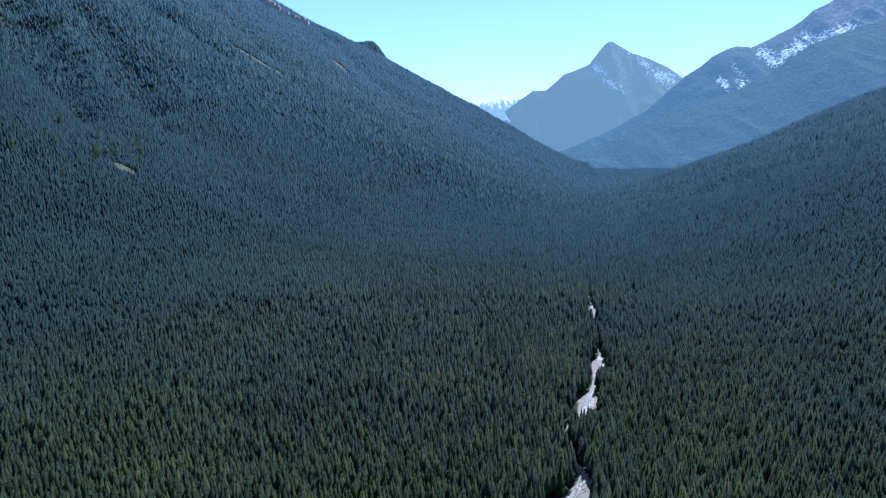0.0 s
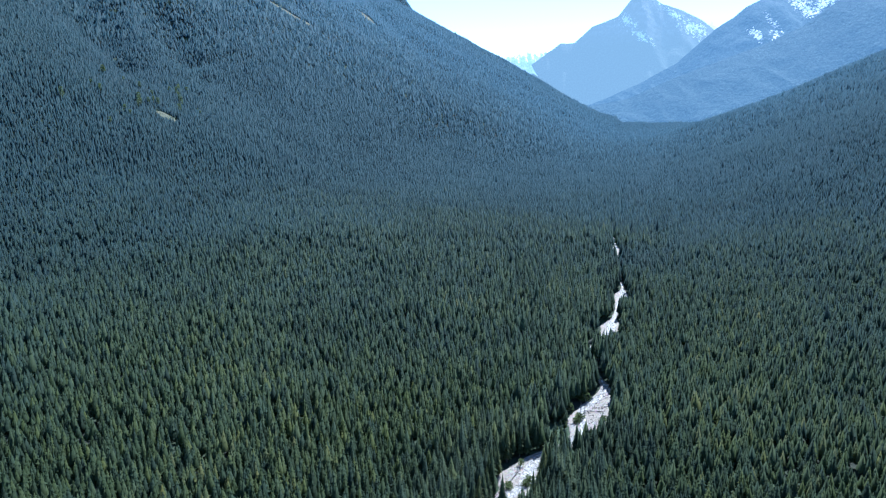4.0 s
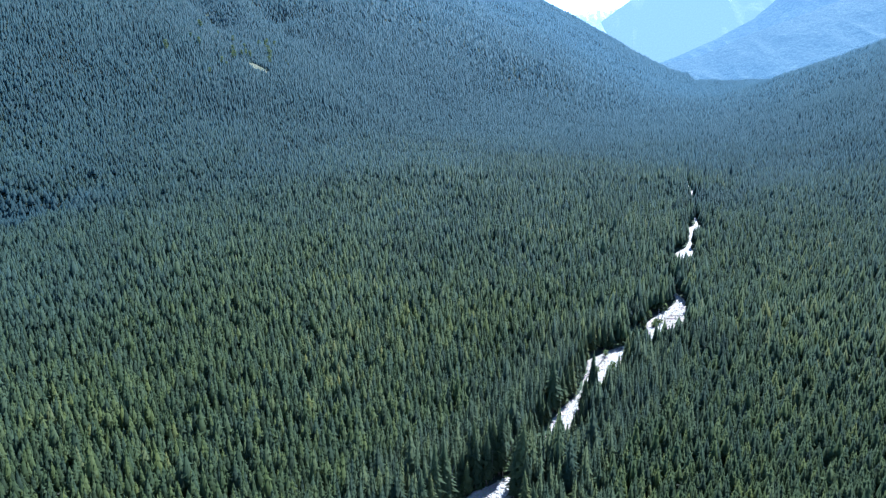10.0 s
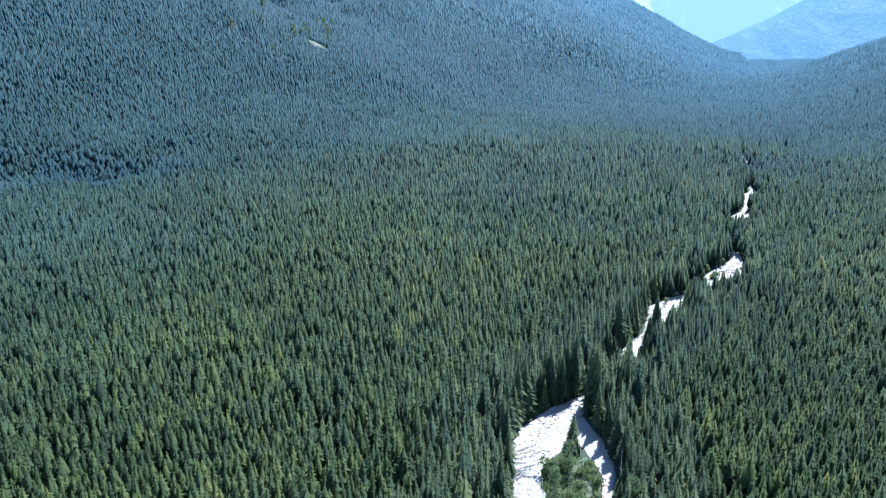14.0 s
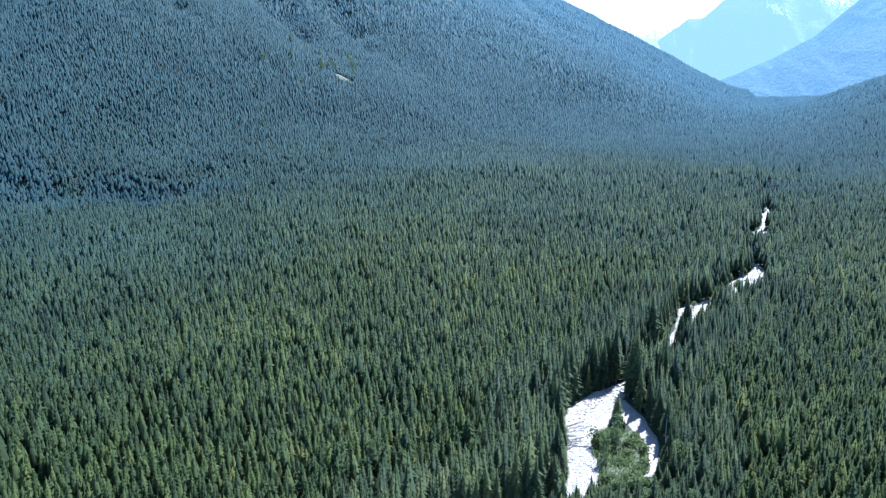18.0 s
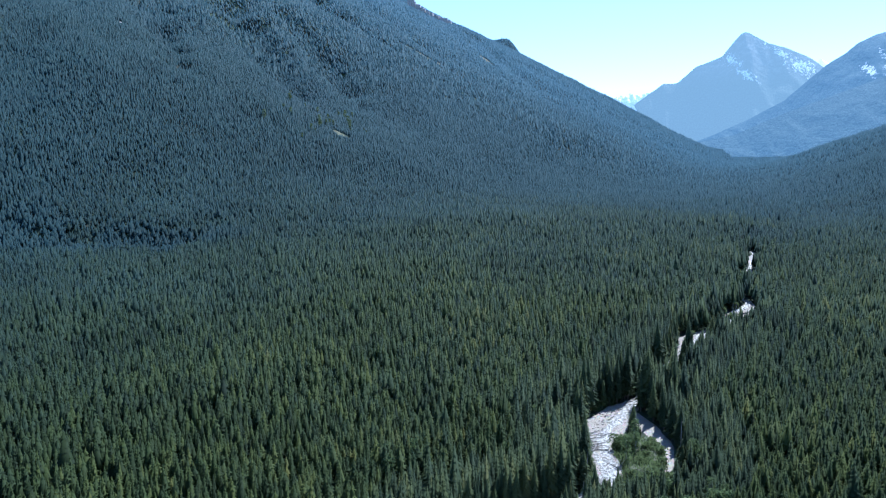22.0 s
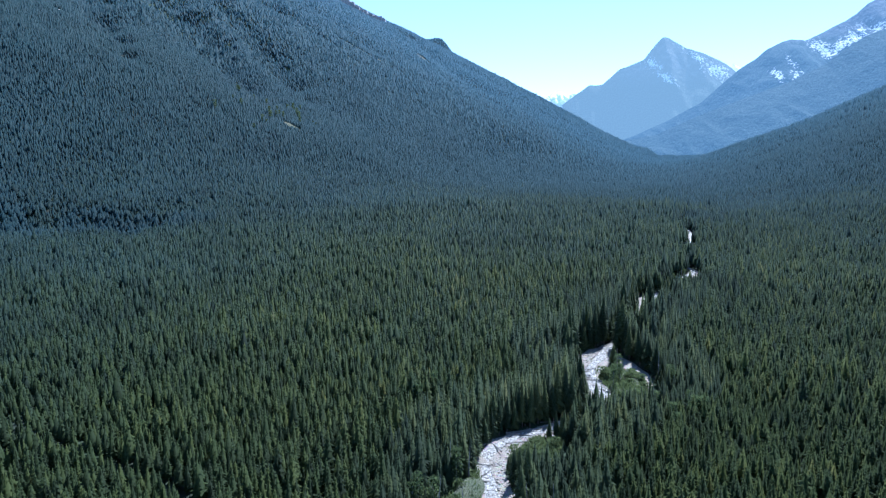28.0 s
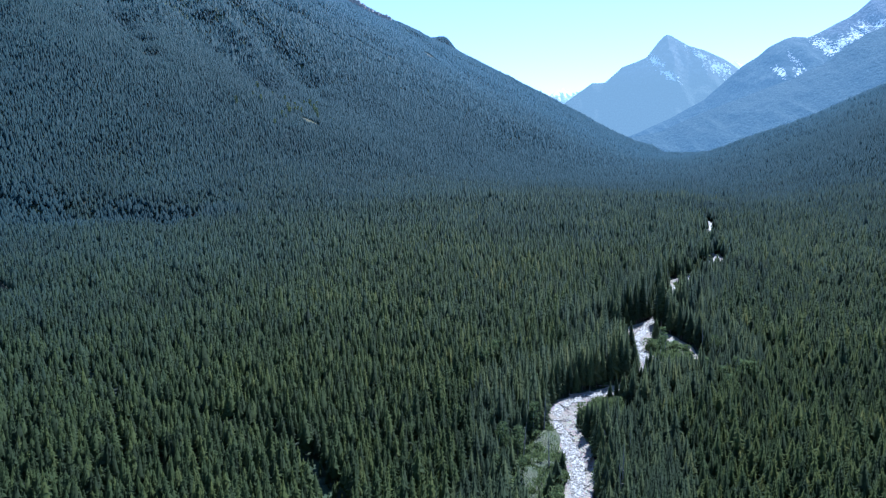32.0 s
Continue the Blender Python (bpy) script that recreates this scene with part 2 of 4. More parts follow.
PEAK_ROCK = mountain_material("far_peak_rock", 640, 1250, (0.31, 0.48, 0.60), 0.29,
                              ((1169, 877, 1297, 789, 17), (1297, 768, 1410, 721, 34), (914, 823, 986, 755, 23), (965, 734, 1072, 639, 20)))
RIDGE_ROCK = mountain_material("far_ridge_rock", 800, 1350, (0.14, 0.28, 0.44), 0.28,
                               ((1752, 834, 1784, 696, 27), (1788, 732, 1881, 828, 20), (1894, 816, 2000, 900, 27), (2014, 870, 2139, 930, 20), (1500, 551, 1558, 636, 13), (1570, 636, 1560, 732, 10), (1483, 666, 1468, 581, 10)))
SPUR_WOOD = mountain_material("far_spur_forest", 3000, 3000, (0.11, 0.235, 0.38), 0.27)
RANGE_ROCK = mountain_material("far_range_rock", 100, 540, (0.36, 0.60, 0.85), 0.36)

PALE_BARK = bark_material("aspen_bark", (0.22, 0.22, 0.19), (0.42, 0.42, 0.37))
# ---- terrain: one valley sheet from cross sections ----
# y, stream x, stream z, left toe, left grade, right toe, right grade
SECTIONS = np.array([
    (-900, -330, -62, 1500, 0.30, 260, 0.10),
    (-400, -190, -32, 1150, 0.40, 240, 0.12),
    (0, -75, -10, 940, 0.45, 220, 0.16),
    (140, -33, -5, 850, 0.46, 200, 0.18),
    (300, 45, 8, 850, 0.32, 190, 0.20),
    (430, 92, 22, 795, 0.33, 190, 0.24),
    (640, 140, 39, 640, 0.36, 165, 0.34),
    (850, 188, 48, 450, 0.44, 110, 0.42),
    (1050, 240, 60, 360, 0.42, 60, 0.42),
    (1250, 300, 72, 250, 0.42, 50, 0.41),
    (1500, 350, 88, 150, 0.44, 60, 0.39),
    (2200, 480, 118, 42, 0.47, 46, 0.40),
    (3000, 570, 165, -120, 0.488, -10, 0.48),
    (3900, 700, 190, -100, 0.51, -19, 0.46),
    (5200, 900, 210, -44, 0.50, -13, 0.46),
])
# y, metres from the stream to the mountain's foot, its grade
FOOT = np.array([(250, 960, 0.17), (330, 830, 0.17), (390, 610, 0.17), (440, 515, 0.17), (475, 485, 0.17), (550, 465, 0.16), (640, 440, 0.15), (740, 410, 0.13), (900, 370, 0.05), (1100, 360, 0.0)])
# gullies down the left mountainside: x0, y0, x1, y1, depth, half width
GULLIES = ((-1150, 1150, -640, 720, 28, 55), (-760, 980, -650, 840, 30, 26), (-700, 1230, -470, 985, 46, 46), (-620, 1330, -420, 1090, 36, 34),
           (-720, 1800, -430, 1560, 40, 40), (-760, 2300, -330, 1700, 34, 45), (-1130, 1010, -700, 545, 58, 75), (-300, 2500, -60, 1900, 26, 45),
           (-950, 1250, -800, 1020, 24, 40), (-600, 425, -330, 452, 20, 26))


def soft(v, w):
    """A ramp that starts at nought, with a bend of about w metres."""
    return w * np.logaddexp(0, v / w)


TABLES = {}


def waves(x, y, step, seed):
    """Smooth value noise between -1 and 1, with cells of that many metres."""
    if seed not in TABLES:
        TABLES[seed] = np.random.RandomState(seed).rand(256, 256) * 2 - 1
    table = TABLES[seed]
    gx, gy = x / step + 77.3, y / step + 31.7
    ix, iy = np.floor(gx).astype(int), np.floor(gy).astype(int)
    fx, fy = gx - ix, gy - iy
    fx, fy = fx * fx * (3 - 2 * fx), fy * fy * (3 - 2 * fy)
    a, b = table[ix % 256, iy % 256], table[(ix + 1) % 256, iy % 256]
    c, d = table[ix % 256, (iy + 1) % 256], table[(ix + 1) % 256, (iy + 1) % 256]
    return (a * (1 - fx) + b * fx) * (1 - fy) + (c * (1 - fx) + d * fx) * fy


def section(y):
    """The sections' numbers at y, blended over some hundred metres."""
    out = []
    for k in range(1, 7):
        s = sum(np.interp(y + o, SECTIONS[:, 0], SECTIONS[:, k]) for o in (-90, -45, 0, 45, 90))
        out.append(s / 5)
    return out


def terrain(x, y):
    """Height of the ground at x, y (arrays)."""
    x, y = np.asarray(x, float), np.asarray(y, float)
    xs, zs, tl, kl, tr, kr = section(y)
    u = xs - x
    bend = np.clip((y - 900) / 600, 0, 1)
    bend = bend * (1 - np.clip((y - 1500) / 700, 0, 1) * 1.25)
    sharp = np.clip((700 - y) / 150, 0, 1)
    left, right = kl * soft(u - tl, 55 + 20 * bend - 22 * sharp), kr * soft(-u - tr, 45 + 10 * bend)
    # the long foot of the mountain, which ends in a scarp across the valley floor
    edge = sum(np.interp(y + o, FOOT[:, 0], FOOT[:, 1]) for o in (-24, -12, 0, 12, 24)) / 5
    foot = np.interp(y, FOOT[:, 0], FOOT[:, 2]) * soft(u - edge, 14)
    fan = foot + 10 * np.clip((y - 480) / 160, 0, 1) * np.clip((1150 - y) / 250, 0, 1) * (1 - np.exp(-np.clip(u, 0, None) / 190))
    z = zs + left + right + fan + 0.008 * np.abs(u)
    steep = np.clip((left + right) / 60, 0, 1)
    z = z + steep * (9 * waves(x, y, 210, 3) + 4 * waves(x, y, 80, 4)) + 1.2 * waves(x, y, 60, 5) * np.clip(np.abs(u) / 60, 0, 1)
    for x0, y0, x1, y1, depth, half in GULLIES:
        dx, dy = x1 - x0, y1 - y0
        s = np.clip(((x - x0) * dx + (y - y0) * dy) / (dx * dx + dy * dy), -0.6, 1)
        wob = 18 * waves(s * 900, s * 0 + x0, 120, 9)
        off = np.hypot(x - x0 - s * dx, y - y0 - s * dy)
        z = z - 0.72 * depth * np.exp(-((off + wob) / half) ** 2) * np.clip((1 - s) * 2.5, 0, 1)
    z = z - 42 * np.exp(-((x + 655) ** 2 / 120 ** 2 + (y - 2985) ** 2 / 90 ** 2))
    z = z + 64 * np.exp(-((x + 335) ** 2 + (y - 3480) ** 2) / 68 ** 2)
    # the spurs at which the two flanks end, far up the valley
    floor = zs + 0.02 * np.abs(u)
    for px, py, nx, ny, fall, way in ((275, 3010, 0.648, 0.762, 0.8, -1), (640, 1930, 0.10, 0.995, 0.62, 1)):
        d = soft((x - px) * nx + (y - py) * ny, 40)
        gate = np.clip((150 + u) / 200, 0, 1) if way < 0 else np.clip((-u - 30) / 130, 0, 1)
        z = np.maximum(z - fall * d * gate, floor - 5)
    return z


def mesh_of(name, verts, faces, materials, tone=None, smooth=False):
    """A mesh from arrays: n x 3 places and m x 3 or m x 4 corners."""
    mesh = bpy.data.meshes.new(name)
    verts, faces = np.asarray(verts, np.float32), np.asarray(faces, np.int32)
    k = faces.shape[1]
    mesh.vertices.add(len(verts))
    mesh.vertices.foreach_set("co", verts.ravel())
    mesh.loops.add(len(faces) * k)
    mesh.loops.foreach_set("vertex_index", faces.ravel())
    mesh.polygons.add(len(faces))
    mesh.polygons.foreach_set("loop_start", np.arange(0, len(faces) * k, k, dtype=np.int32))
    mesh.polygons.foreach_set("use_smooth", np.full(len(faces), smooth))
    if tone is not None:
        mesh.attributes.new("tone", "FLOAT", "POINT").data.foreach_set("value", np.asarray(tone, np.float32))
    mesh.update(calc_edges=True)
    for material in materials if isinstance(materials, (list, tuple)) else [materials]:
        mesh.materials.append(material)
    return mesh


def sheet(name, xs, ys, zs, material, smooth=True):
    """A grid mesh over the arrays xs, ys, zs of one shape."""
    rows, cols = xs.shape
    index = np.arange(rows * cols).reshape(rows, cols)
    quads = np.stack([index[:-1, :-1], index[:-1, 1:], index[1:, 1:], index[1:, :-1]], -1).reshape(-1, 4)
    return mesh_of(name, np.stack([xs, ys, zs], -1).reshape(-1, 3), quads, material, smooth=smooth)


# the valley ground, finer near the stream
gx = np.concatenate([np.arange(-3600, -900, 30), np.arange(-900, 700, 16), np.arange(700, 3000, 30)]).astype(float)
gy = np.concatenate([np.arange(-900, -150, 30), np.arange(-150, 1500, 15), np.arange(1500, 4690, 25)]).astype(float)
GX, GY = np.meshgrid(gx, gy)
tagged(new("ground", sheet("ground", GX, GY, terrain(GX, GY), GROUND)), "dark mossy forest floor of a mountain valley", "ground", kind="structure")

# ---- far mountains ----


def mountain(name, crest, y0, lean, front, back, slope, rough, material, label, seed, step=16.0):
    """A mountain with a crest of (x, z) corners near y0, falling to the front and the back, with spurs and ravines."""
    cx, cz = np.array(crest, float).T
    x = np.arange(cx[0], cx[-1] + step, step)
    v = np.concatenate([np.arange(-back, 0, step * 2), np.arange(0, front + step, step)])
    X, V = np.meshgrid(x, v)
    top = np.interp(X, cx, cz) + rough * 0.10 * waves(X, X * 0, 45, seed) + rough * 0.05 * waves(X, X * 0, 18, seed + 1)
    down = np.abs(V)
    fade = np.clip(down / 160, 0, 1)
    ribs = 1 - np.abs(waves(X + 0.35 * V, V * 0.22, 190, seed + 2)) * 2
    ribs2 = 1 - np.abs(waves(X - 0.2 * V, V * 0.3, 80, seed + 3)) * 2
    Z = top - slope * down - 0.00008 * down * down + fade * rough * (ribs + 0.7 * ribs2 + 0.35 * waves(X, V, 60, seed + 4))
    Y = y0 + lean * (X - cx.mean()) - V
    ob = new(name, sheet(name, X, Y, Z, material, smooth=False))
    return tagged(ob, label, "mountain", kind="structure")


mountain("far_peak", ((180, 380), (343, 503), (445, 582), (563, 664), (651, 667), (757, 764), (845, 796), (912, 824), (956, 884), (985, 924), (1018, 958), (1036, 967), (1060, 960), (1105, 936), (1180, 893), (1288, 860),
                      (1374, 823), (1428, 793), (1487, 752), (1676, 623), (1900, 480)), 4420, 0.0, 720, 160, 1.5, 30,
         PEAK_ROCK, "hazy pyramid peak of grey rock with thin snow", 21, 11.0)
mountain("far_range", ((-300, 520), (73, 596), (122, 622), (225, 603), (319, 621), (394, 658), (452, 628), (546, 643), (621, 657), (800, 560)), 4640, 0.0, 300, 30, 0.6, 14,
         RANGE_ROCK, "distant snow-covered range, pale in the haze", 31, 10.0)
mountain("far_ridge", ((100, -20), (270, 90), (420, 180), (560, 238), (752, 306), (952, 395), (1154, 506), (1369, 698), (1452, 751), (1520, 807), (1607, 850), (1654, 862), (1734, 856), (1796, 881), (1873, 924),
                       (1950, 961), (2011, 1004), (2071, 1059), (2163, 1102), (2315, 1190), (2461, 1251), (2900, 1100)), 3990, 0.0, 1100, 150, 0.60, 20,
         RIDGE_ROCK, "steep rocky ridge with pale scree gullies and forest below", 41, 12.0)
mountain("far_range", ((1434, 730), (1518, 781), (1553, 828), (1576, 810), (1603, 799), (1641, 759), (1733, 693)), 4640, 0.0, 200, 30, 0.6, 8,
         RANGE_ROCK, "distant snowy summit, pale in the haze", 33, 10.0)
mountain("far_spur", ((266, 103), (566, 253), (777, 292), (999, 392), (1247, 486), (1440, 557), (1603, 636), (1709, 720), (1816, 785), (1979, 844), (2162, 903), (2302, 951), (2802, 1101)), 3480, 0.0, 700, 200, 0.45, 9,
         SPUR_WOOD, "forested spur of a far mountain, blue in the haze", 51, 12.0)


# grassy and stony openings in the mountain forest
def opening(name, cx, cy, a, b, turn, material, label, category, seed):
    t, q = np.meshgrid(np.linspace(0, 2 * np.pi, 41), np.linspace(0.02, 1, 9))
    edge = 1 + 0.18 * waves(np.cos(t) * 9, np.sin(t) * 9, 3, seed)
    ex, ey = a * q * edge * np.cos(t), b * q * edge * np.sin(t)
    X, Y = cx + ex * math.cos(turn) - ey * math.sin(turn), cy + ex * math.sin(turn) + ey * math.cos(turn)
    Z = terrain(X, Y) + 1.5 + 1.2 * waves(X, Y, 6, seed + 1) - 3.0 * (q > 0.95)
    return tagged(new(name, sheet(name, X, Y, Z, material)), label, category, kind="structure")


# x, y, half length, half width, turn
CLEARINGS = ((-422, 925, 18, 9, -0.3), (-834, 960, 20, 9, -0.5), (-450, 1716, 88, 17, -0.52), (-345, 1715, 34, 9, -0.2), (-330, 2250, 80, 15, -1.0))
for k, (cx, cy, a, b, turn) in enumerate(CLEARINGS):
    if k == 1:
        opening("scree_patch", cx, cy, a, b, turn, SCREE, "small pale rock scar in the mountain forest", "scree", 100)
    else:
        opening("meadow", cx, cy, a, b, turn, MEADOW, "light green grassy opening on the forested slope", "meadow", 110 + k)


# the cliff band on the skyline: tall slabs of pale rock side by side
def cliff(x0, y0, x1, y1, tall, count, seed):
    r = np.random.RandomState(seed)
    thing = tagged(new("cliff"), "pale vertical rock cliff on the skyline", "cliff", kind="structure")
    for k in range(count):
        s = (k + 0.5) / count
        x, y = x0 + (x1 - x0) * s, y0 + (y1 - y0) * s
        half, h = math.hypot(x1 - x0, y1 - y0) / count * 0.95, tall * (0.8 + 0.35 * r.rand()) * (1 - 0.35 * s)
        z = float(terrain(x, y))
        slab = bmesh.new()
        bmesh.ops.create_cube(slab, size=1.0)
        for v in slab.verts:
            v.co = Vector((v.co.x * 2 * half * (0.8 if v.co.z > 0 else 1.1), v.co.y * 36 * (0.6 if v.co.z > 0 else 1.2), v.co.z * (h + 30))) + Vector((r.randn() * 1.5, r.randn() * 2, r.randn() * 2.5))
        mesh = bpy.data.meshes.new("rock_slab")
        slab.to_mesh(mesh)
        slab.free()
        mesh.materials.append(CLIFF)
        ob = new("rock_slab", mesh)
        ob.parent = thing
        ob.matrix_basis = pose(x, y, z + h / 2 - 14, 0, 0, r.randn() * 8 + math.degrees(math.atan2(y1 - y0, x1 - x0)))


cliff(-760, 2985, -560, 2960, 46, 27, 5)

# dry grass and silt on the inside of the nearest bends
opening("grassy_bank", -105, -33, 31, 6, 1.32, MEADOW, "dry grassy bank between the gravel and the trees", "bank", 130)
opening("grassy_bank", -31, 86, 21, 6, 1.40, MEADOW, "low grassy island between two stream channels", "bank", 131)


# ---- the stream's line: x, y, width of its gravel bed ----
STREAM = np.array([(-190, -420, 11), (-150, -270, 11), (-122, -160, 12), (-106, -110, 11), (-99, -75, 9), (-95, -53, 8.5), (-92, -41, 9), (-91, -30, 11), (-92, -17, 12),
                   (-94, -3, 9), (-93.5, 7, 11.5), (-90, 17, 13), (-83, 27, 10.5), (-74, 33, 9.5), (-65, 38, 11), (-57, 46, 7), (-52, 57, 6), (-45, 68, 11), (-44.5, 76, 12),
                   (-46, 86, 10.5), (-46.5, 97, 11), (-46, 108, 15), (-43, 118, 19), (-39, 129, 17), (-33, 140, 11), (-25, 152, 5), (-17, 167, 4), (-10, 182, 6.5), (-5, 197, 9),
                   (0, 209, 7), (8, 220, 9), (13, 231, 14), (16, 243, 18), (18, 253, 17), (24, 263, 10), (32, 272, 3)])
UPSTREAM = np.array([(32, 272, 3), (43, 279, 5), (50, 286, 11), (55, 295, 19), (58, 305, 21), (63, 316, 15), (69, 328, 9), (73, 339, 5), (70, 354, 3), (68, 376, 4.5), (76, 400, 2.5),
                     (87, 416, 7), (94, 431, 16), (99, 446, 4), (104, 462, 2.5), (115, 497, 11), (120, 515, 2), (126, 560, 2), (137, 625, 5), (140, 640, 13), (143, 655, 2), (150, 700, 2),
                     (180, 800, 2), (200, 900, 2), (225, 1000, 2)])
SIDE = np.array([(-31, 136, 8), (-25, 120, 10), (-19, 101, 6), (-21, 81, 3.5), (-24, 74, 2)])
# brush without trees on the banks: x, y, half length, half width, turn
BRUSH = ((-32, 85, 22, 10, 1.4), (-27, 66, 11, 8, 0.5), (-105, -33, 33, 7.5, 1.32), (-77, 14, 13, 7, 0.9), (-105, -75, 16, 6, 1.5))


def dense(line, step=1.0):
    """A line of (x, y, width) rounded off and cut into steps."""
    line = np.asarray(line, float)
    at = np.concatenate([[0], np.cumsum(np.hypot(*np.diff(line[:, :2], axis=0).T))])
    s = np.arange(0, at[-1], step)
    out = np.stack([sum(np.interp(s + o, at, line[:, k]) for o in (-4, -2, 0, 2, 4)) / 5 for k in range(3)], -1)
    return out


BED = dense(np.concatenate([STREAM, UPSTREAM[1:]]))
ARM = dense(SIDE)
FINE = np.concatenate([BED, ARM])


def bank(x, y):
    """Metres from the edge of the gravel at places x, y (negative: on it)."""
    out = np.full(len(x), 1e9)
    near = (np.abs(x - np.interp(y, SECTIONS[:, 0], SECTIONS[:, 1])) < 260) & (y < 1060)
    where = np.nonzero(near)[0]
    for part in np.array_split(where, max(1, len(where) // 4000)):
        d = np.hypot(x[part, None] - FINE[::2, 0], y[part, None] - FINE[::2, 1]) - FINE[::2, 2] / 2
        out[part] = d.min(1)
    return out


# old side channel, grown over at its edges: a gap through the trees
GAP = dense(((-380, 75, 3), (-355, 58, 3), (-295, 28, 3.5), (-236, -5, 4.5), (-198, -24, 5.5), (-181, -40, 7), (-166, -64, 7.5), (-155, -110, 6)))


def gap_near(x, y, share):
    """True within that share of the gap's width from its middle."""
    return (np.hypot(x[:, None] - GAP[:, 0], y[:, None] - GAP[:, 1]) < GAP[:, 2] * share).any(1)


def bare(x, y):
    """True in the clearings and on the brushy banks."""
    out = np.zeros(len(x), bool)
    for cx, cy, a, b, turn in CLEARINGS + BRUSH:
        dx, dy = x - cx, y - cy
        out |= ((dx * math.cos(turn) + dy * math.sin(turn)) / a) ** 2 + ((dy * math.cos(turn) - dx * math.sin(turn)) / b) ** 2 < 1
    return out


# ---- conifers ----


def conifer(rng, tiers, blades, first=0.10, droop=0.10, core=5, thin=0.0, blunt=0.0, slim=1.0, heart=0.62):
    """A conifer of height 1 and radius 1: whorls of drooping boughs round a dark core. Returns places and triangles."""
    verts, faces = [], []

    def put(points, corners):
        base = len(verts)
        verts.extend(points)
        faces.extend([tuple(base + c for c in corner) for corner in corners])

    def girth(z):
        cone = min(1.0, 1.6 * (1 - z)) ** 0.9 * (0.75 + 0.25 * min(1, (z - first) / 0.2 + 0.3))
        egg = math.sqrt(max(0.02, 1 - ((z - first) / (1.02 - first)) ** 2)) * (0.7 + 0.3 * min(1, (z - first) / 0.15))
        return cone * (1 - blunt) + egg * blunt

    if core:
        ring = [(heart * math.cos(2 * math.pi * k / core), heart * math.sin(2 * math.pi * k / core), first + 0.02) for k in range(core)]
        put(ring + [(0, 0, 1.0)], [(k, (k + 1) % core, core) for k in range(core)])
    for i in range(tiers):
        z = first + (0.97 - first) * (i + 0.5 * rng.rand()) / tiers
        reach, gap = girth(z), (1 - first) / tiers
        turn = rng.rand() * 6.28
        for k in range(blades):
            if rng.rand() < thin:
                continue
            a = turn + 2 * math.pi * (k + 0.5 * (rng.rand() - 0.5)) / blades
            r = reach * (0.72 + 0.45 * rng.rand())
            half = slim * math.pi / blades * (0.85 + 0.3 * rng.rand())
            drop = droop * (0.4 + 0.6 * r) * (0.7 + 0.6 * rng.rand())
            top = min(1.0, z + gap * 0.30)
            put([(0.08 * r * math.cos(a), 0.08 * r * math.sin(a), top),
                 (0.62 * r * math.cos(a - half), 0.62 * r * math.sin(a - half), z - 0.4 * drop),
                 (r * math.cos(a), r * math.sin(a), z - drop),
                 (0.62 * r * math.cos(a + half), 0.62 * r * math.sin(a + half), z - 0.4 * drop)], [(0, 1, 2), (0, 2, 3)])
    return np.array(verts), np.array(faces)


def spire(rng, sides, layers, foot):
    """A far conifer of height 1 and radius 1: stacked ragged cones."""
    verts, faces = [], []
    for i in range(layers):
        low, high = foot + (1 - foot) * 0.85 * i / layers, 1.0 if i == layers - 1 else foot + (1 - foot) * 0.8
        r = 1.0 - 0.75 * i / layers
        base, turn = len(verts), rng.rand() * 6.28
        for k in range(sides):
            a, q = turn + 2 * math.pi * k / sides, r * (0.75 + 0.5 * rng.rand())
            verts.append((q * math.cos(a), q * math.sin(a), low + 0.05 * (rng.rand() - 0.5)))
        verts.append((0.06 * (rng.rand() - 0.5), 0.06 * (rng.rand() - 0.5), high))
        faces += [(base + k, base + (k + 1) % sides, base + sides) for k in range(sides)]
    return np.array(verts), np.array(faces)


def distance_haze(x, y, rng):
    """The share of blue-green haze tint in the trees' colour: it grows with the way up the valley."""
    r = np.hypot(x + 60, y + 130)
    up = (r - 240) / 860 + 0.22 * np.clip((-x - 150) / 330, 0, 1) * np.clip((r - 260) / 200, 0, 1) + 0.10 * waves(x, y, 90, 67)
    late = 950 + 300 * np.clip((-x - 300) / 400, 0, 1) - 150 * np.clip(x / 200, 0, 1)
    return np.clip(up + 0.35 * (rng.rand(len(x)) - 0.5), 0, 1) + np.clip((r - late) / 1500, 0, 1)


# stands of bigger trees with shade put into their tone, in the ravines and along the foot of the mountain: x, y, half
# length, half width, turn, weight
SHADE_STANDS = ((-600, 428, 95, 42, 0.05, 1.0), (-500, 450, 85, 38, 0.35, 1.0), (-430, 482, 55, 25, 0.7, 0.85), (-690, 420, 90, 55, 0.1, 1.0), (-350, 545, 45, 18, 0.8, 0.6), (-775, 630, 90, 38, 0.9, 1.0), (-832, 725, 70, 38, 1.1, 1.0),
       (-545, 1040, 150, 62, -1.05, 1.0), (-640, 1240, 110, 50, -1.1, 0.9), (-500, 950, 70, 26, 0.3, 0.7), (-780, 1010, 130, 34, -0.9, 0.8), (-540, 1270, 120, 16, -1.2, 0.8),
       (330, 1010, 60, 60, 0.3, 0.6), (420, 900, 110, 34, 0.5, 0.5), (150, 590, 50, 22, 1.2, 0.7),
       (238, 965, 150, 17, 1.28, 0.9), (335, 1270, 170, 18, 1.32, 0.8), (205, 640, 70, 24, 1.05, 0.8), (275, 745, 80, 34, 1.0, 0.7))


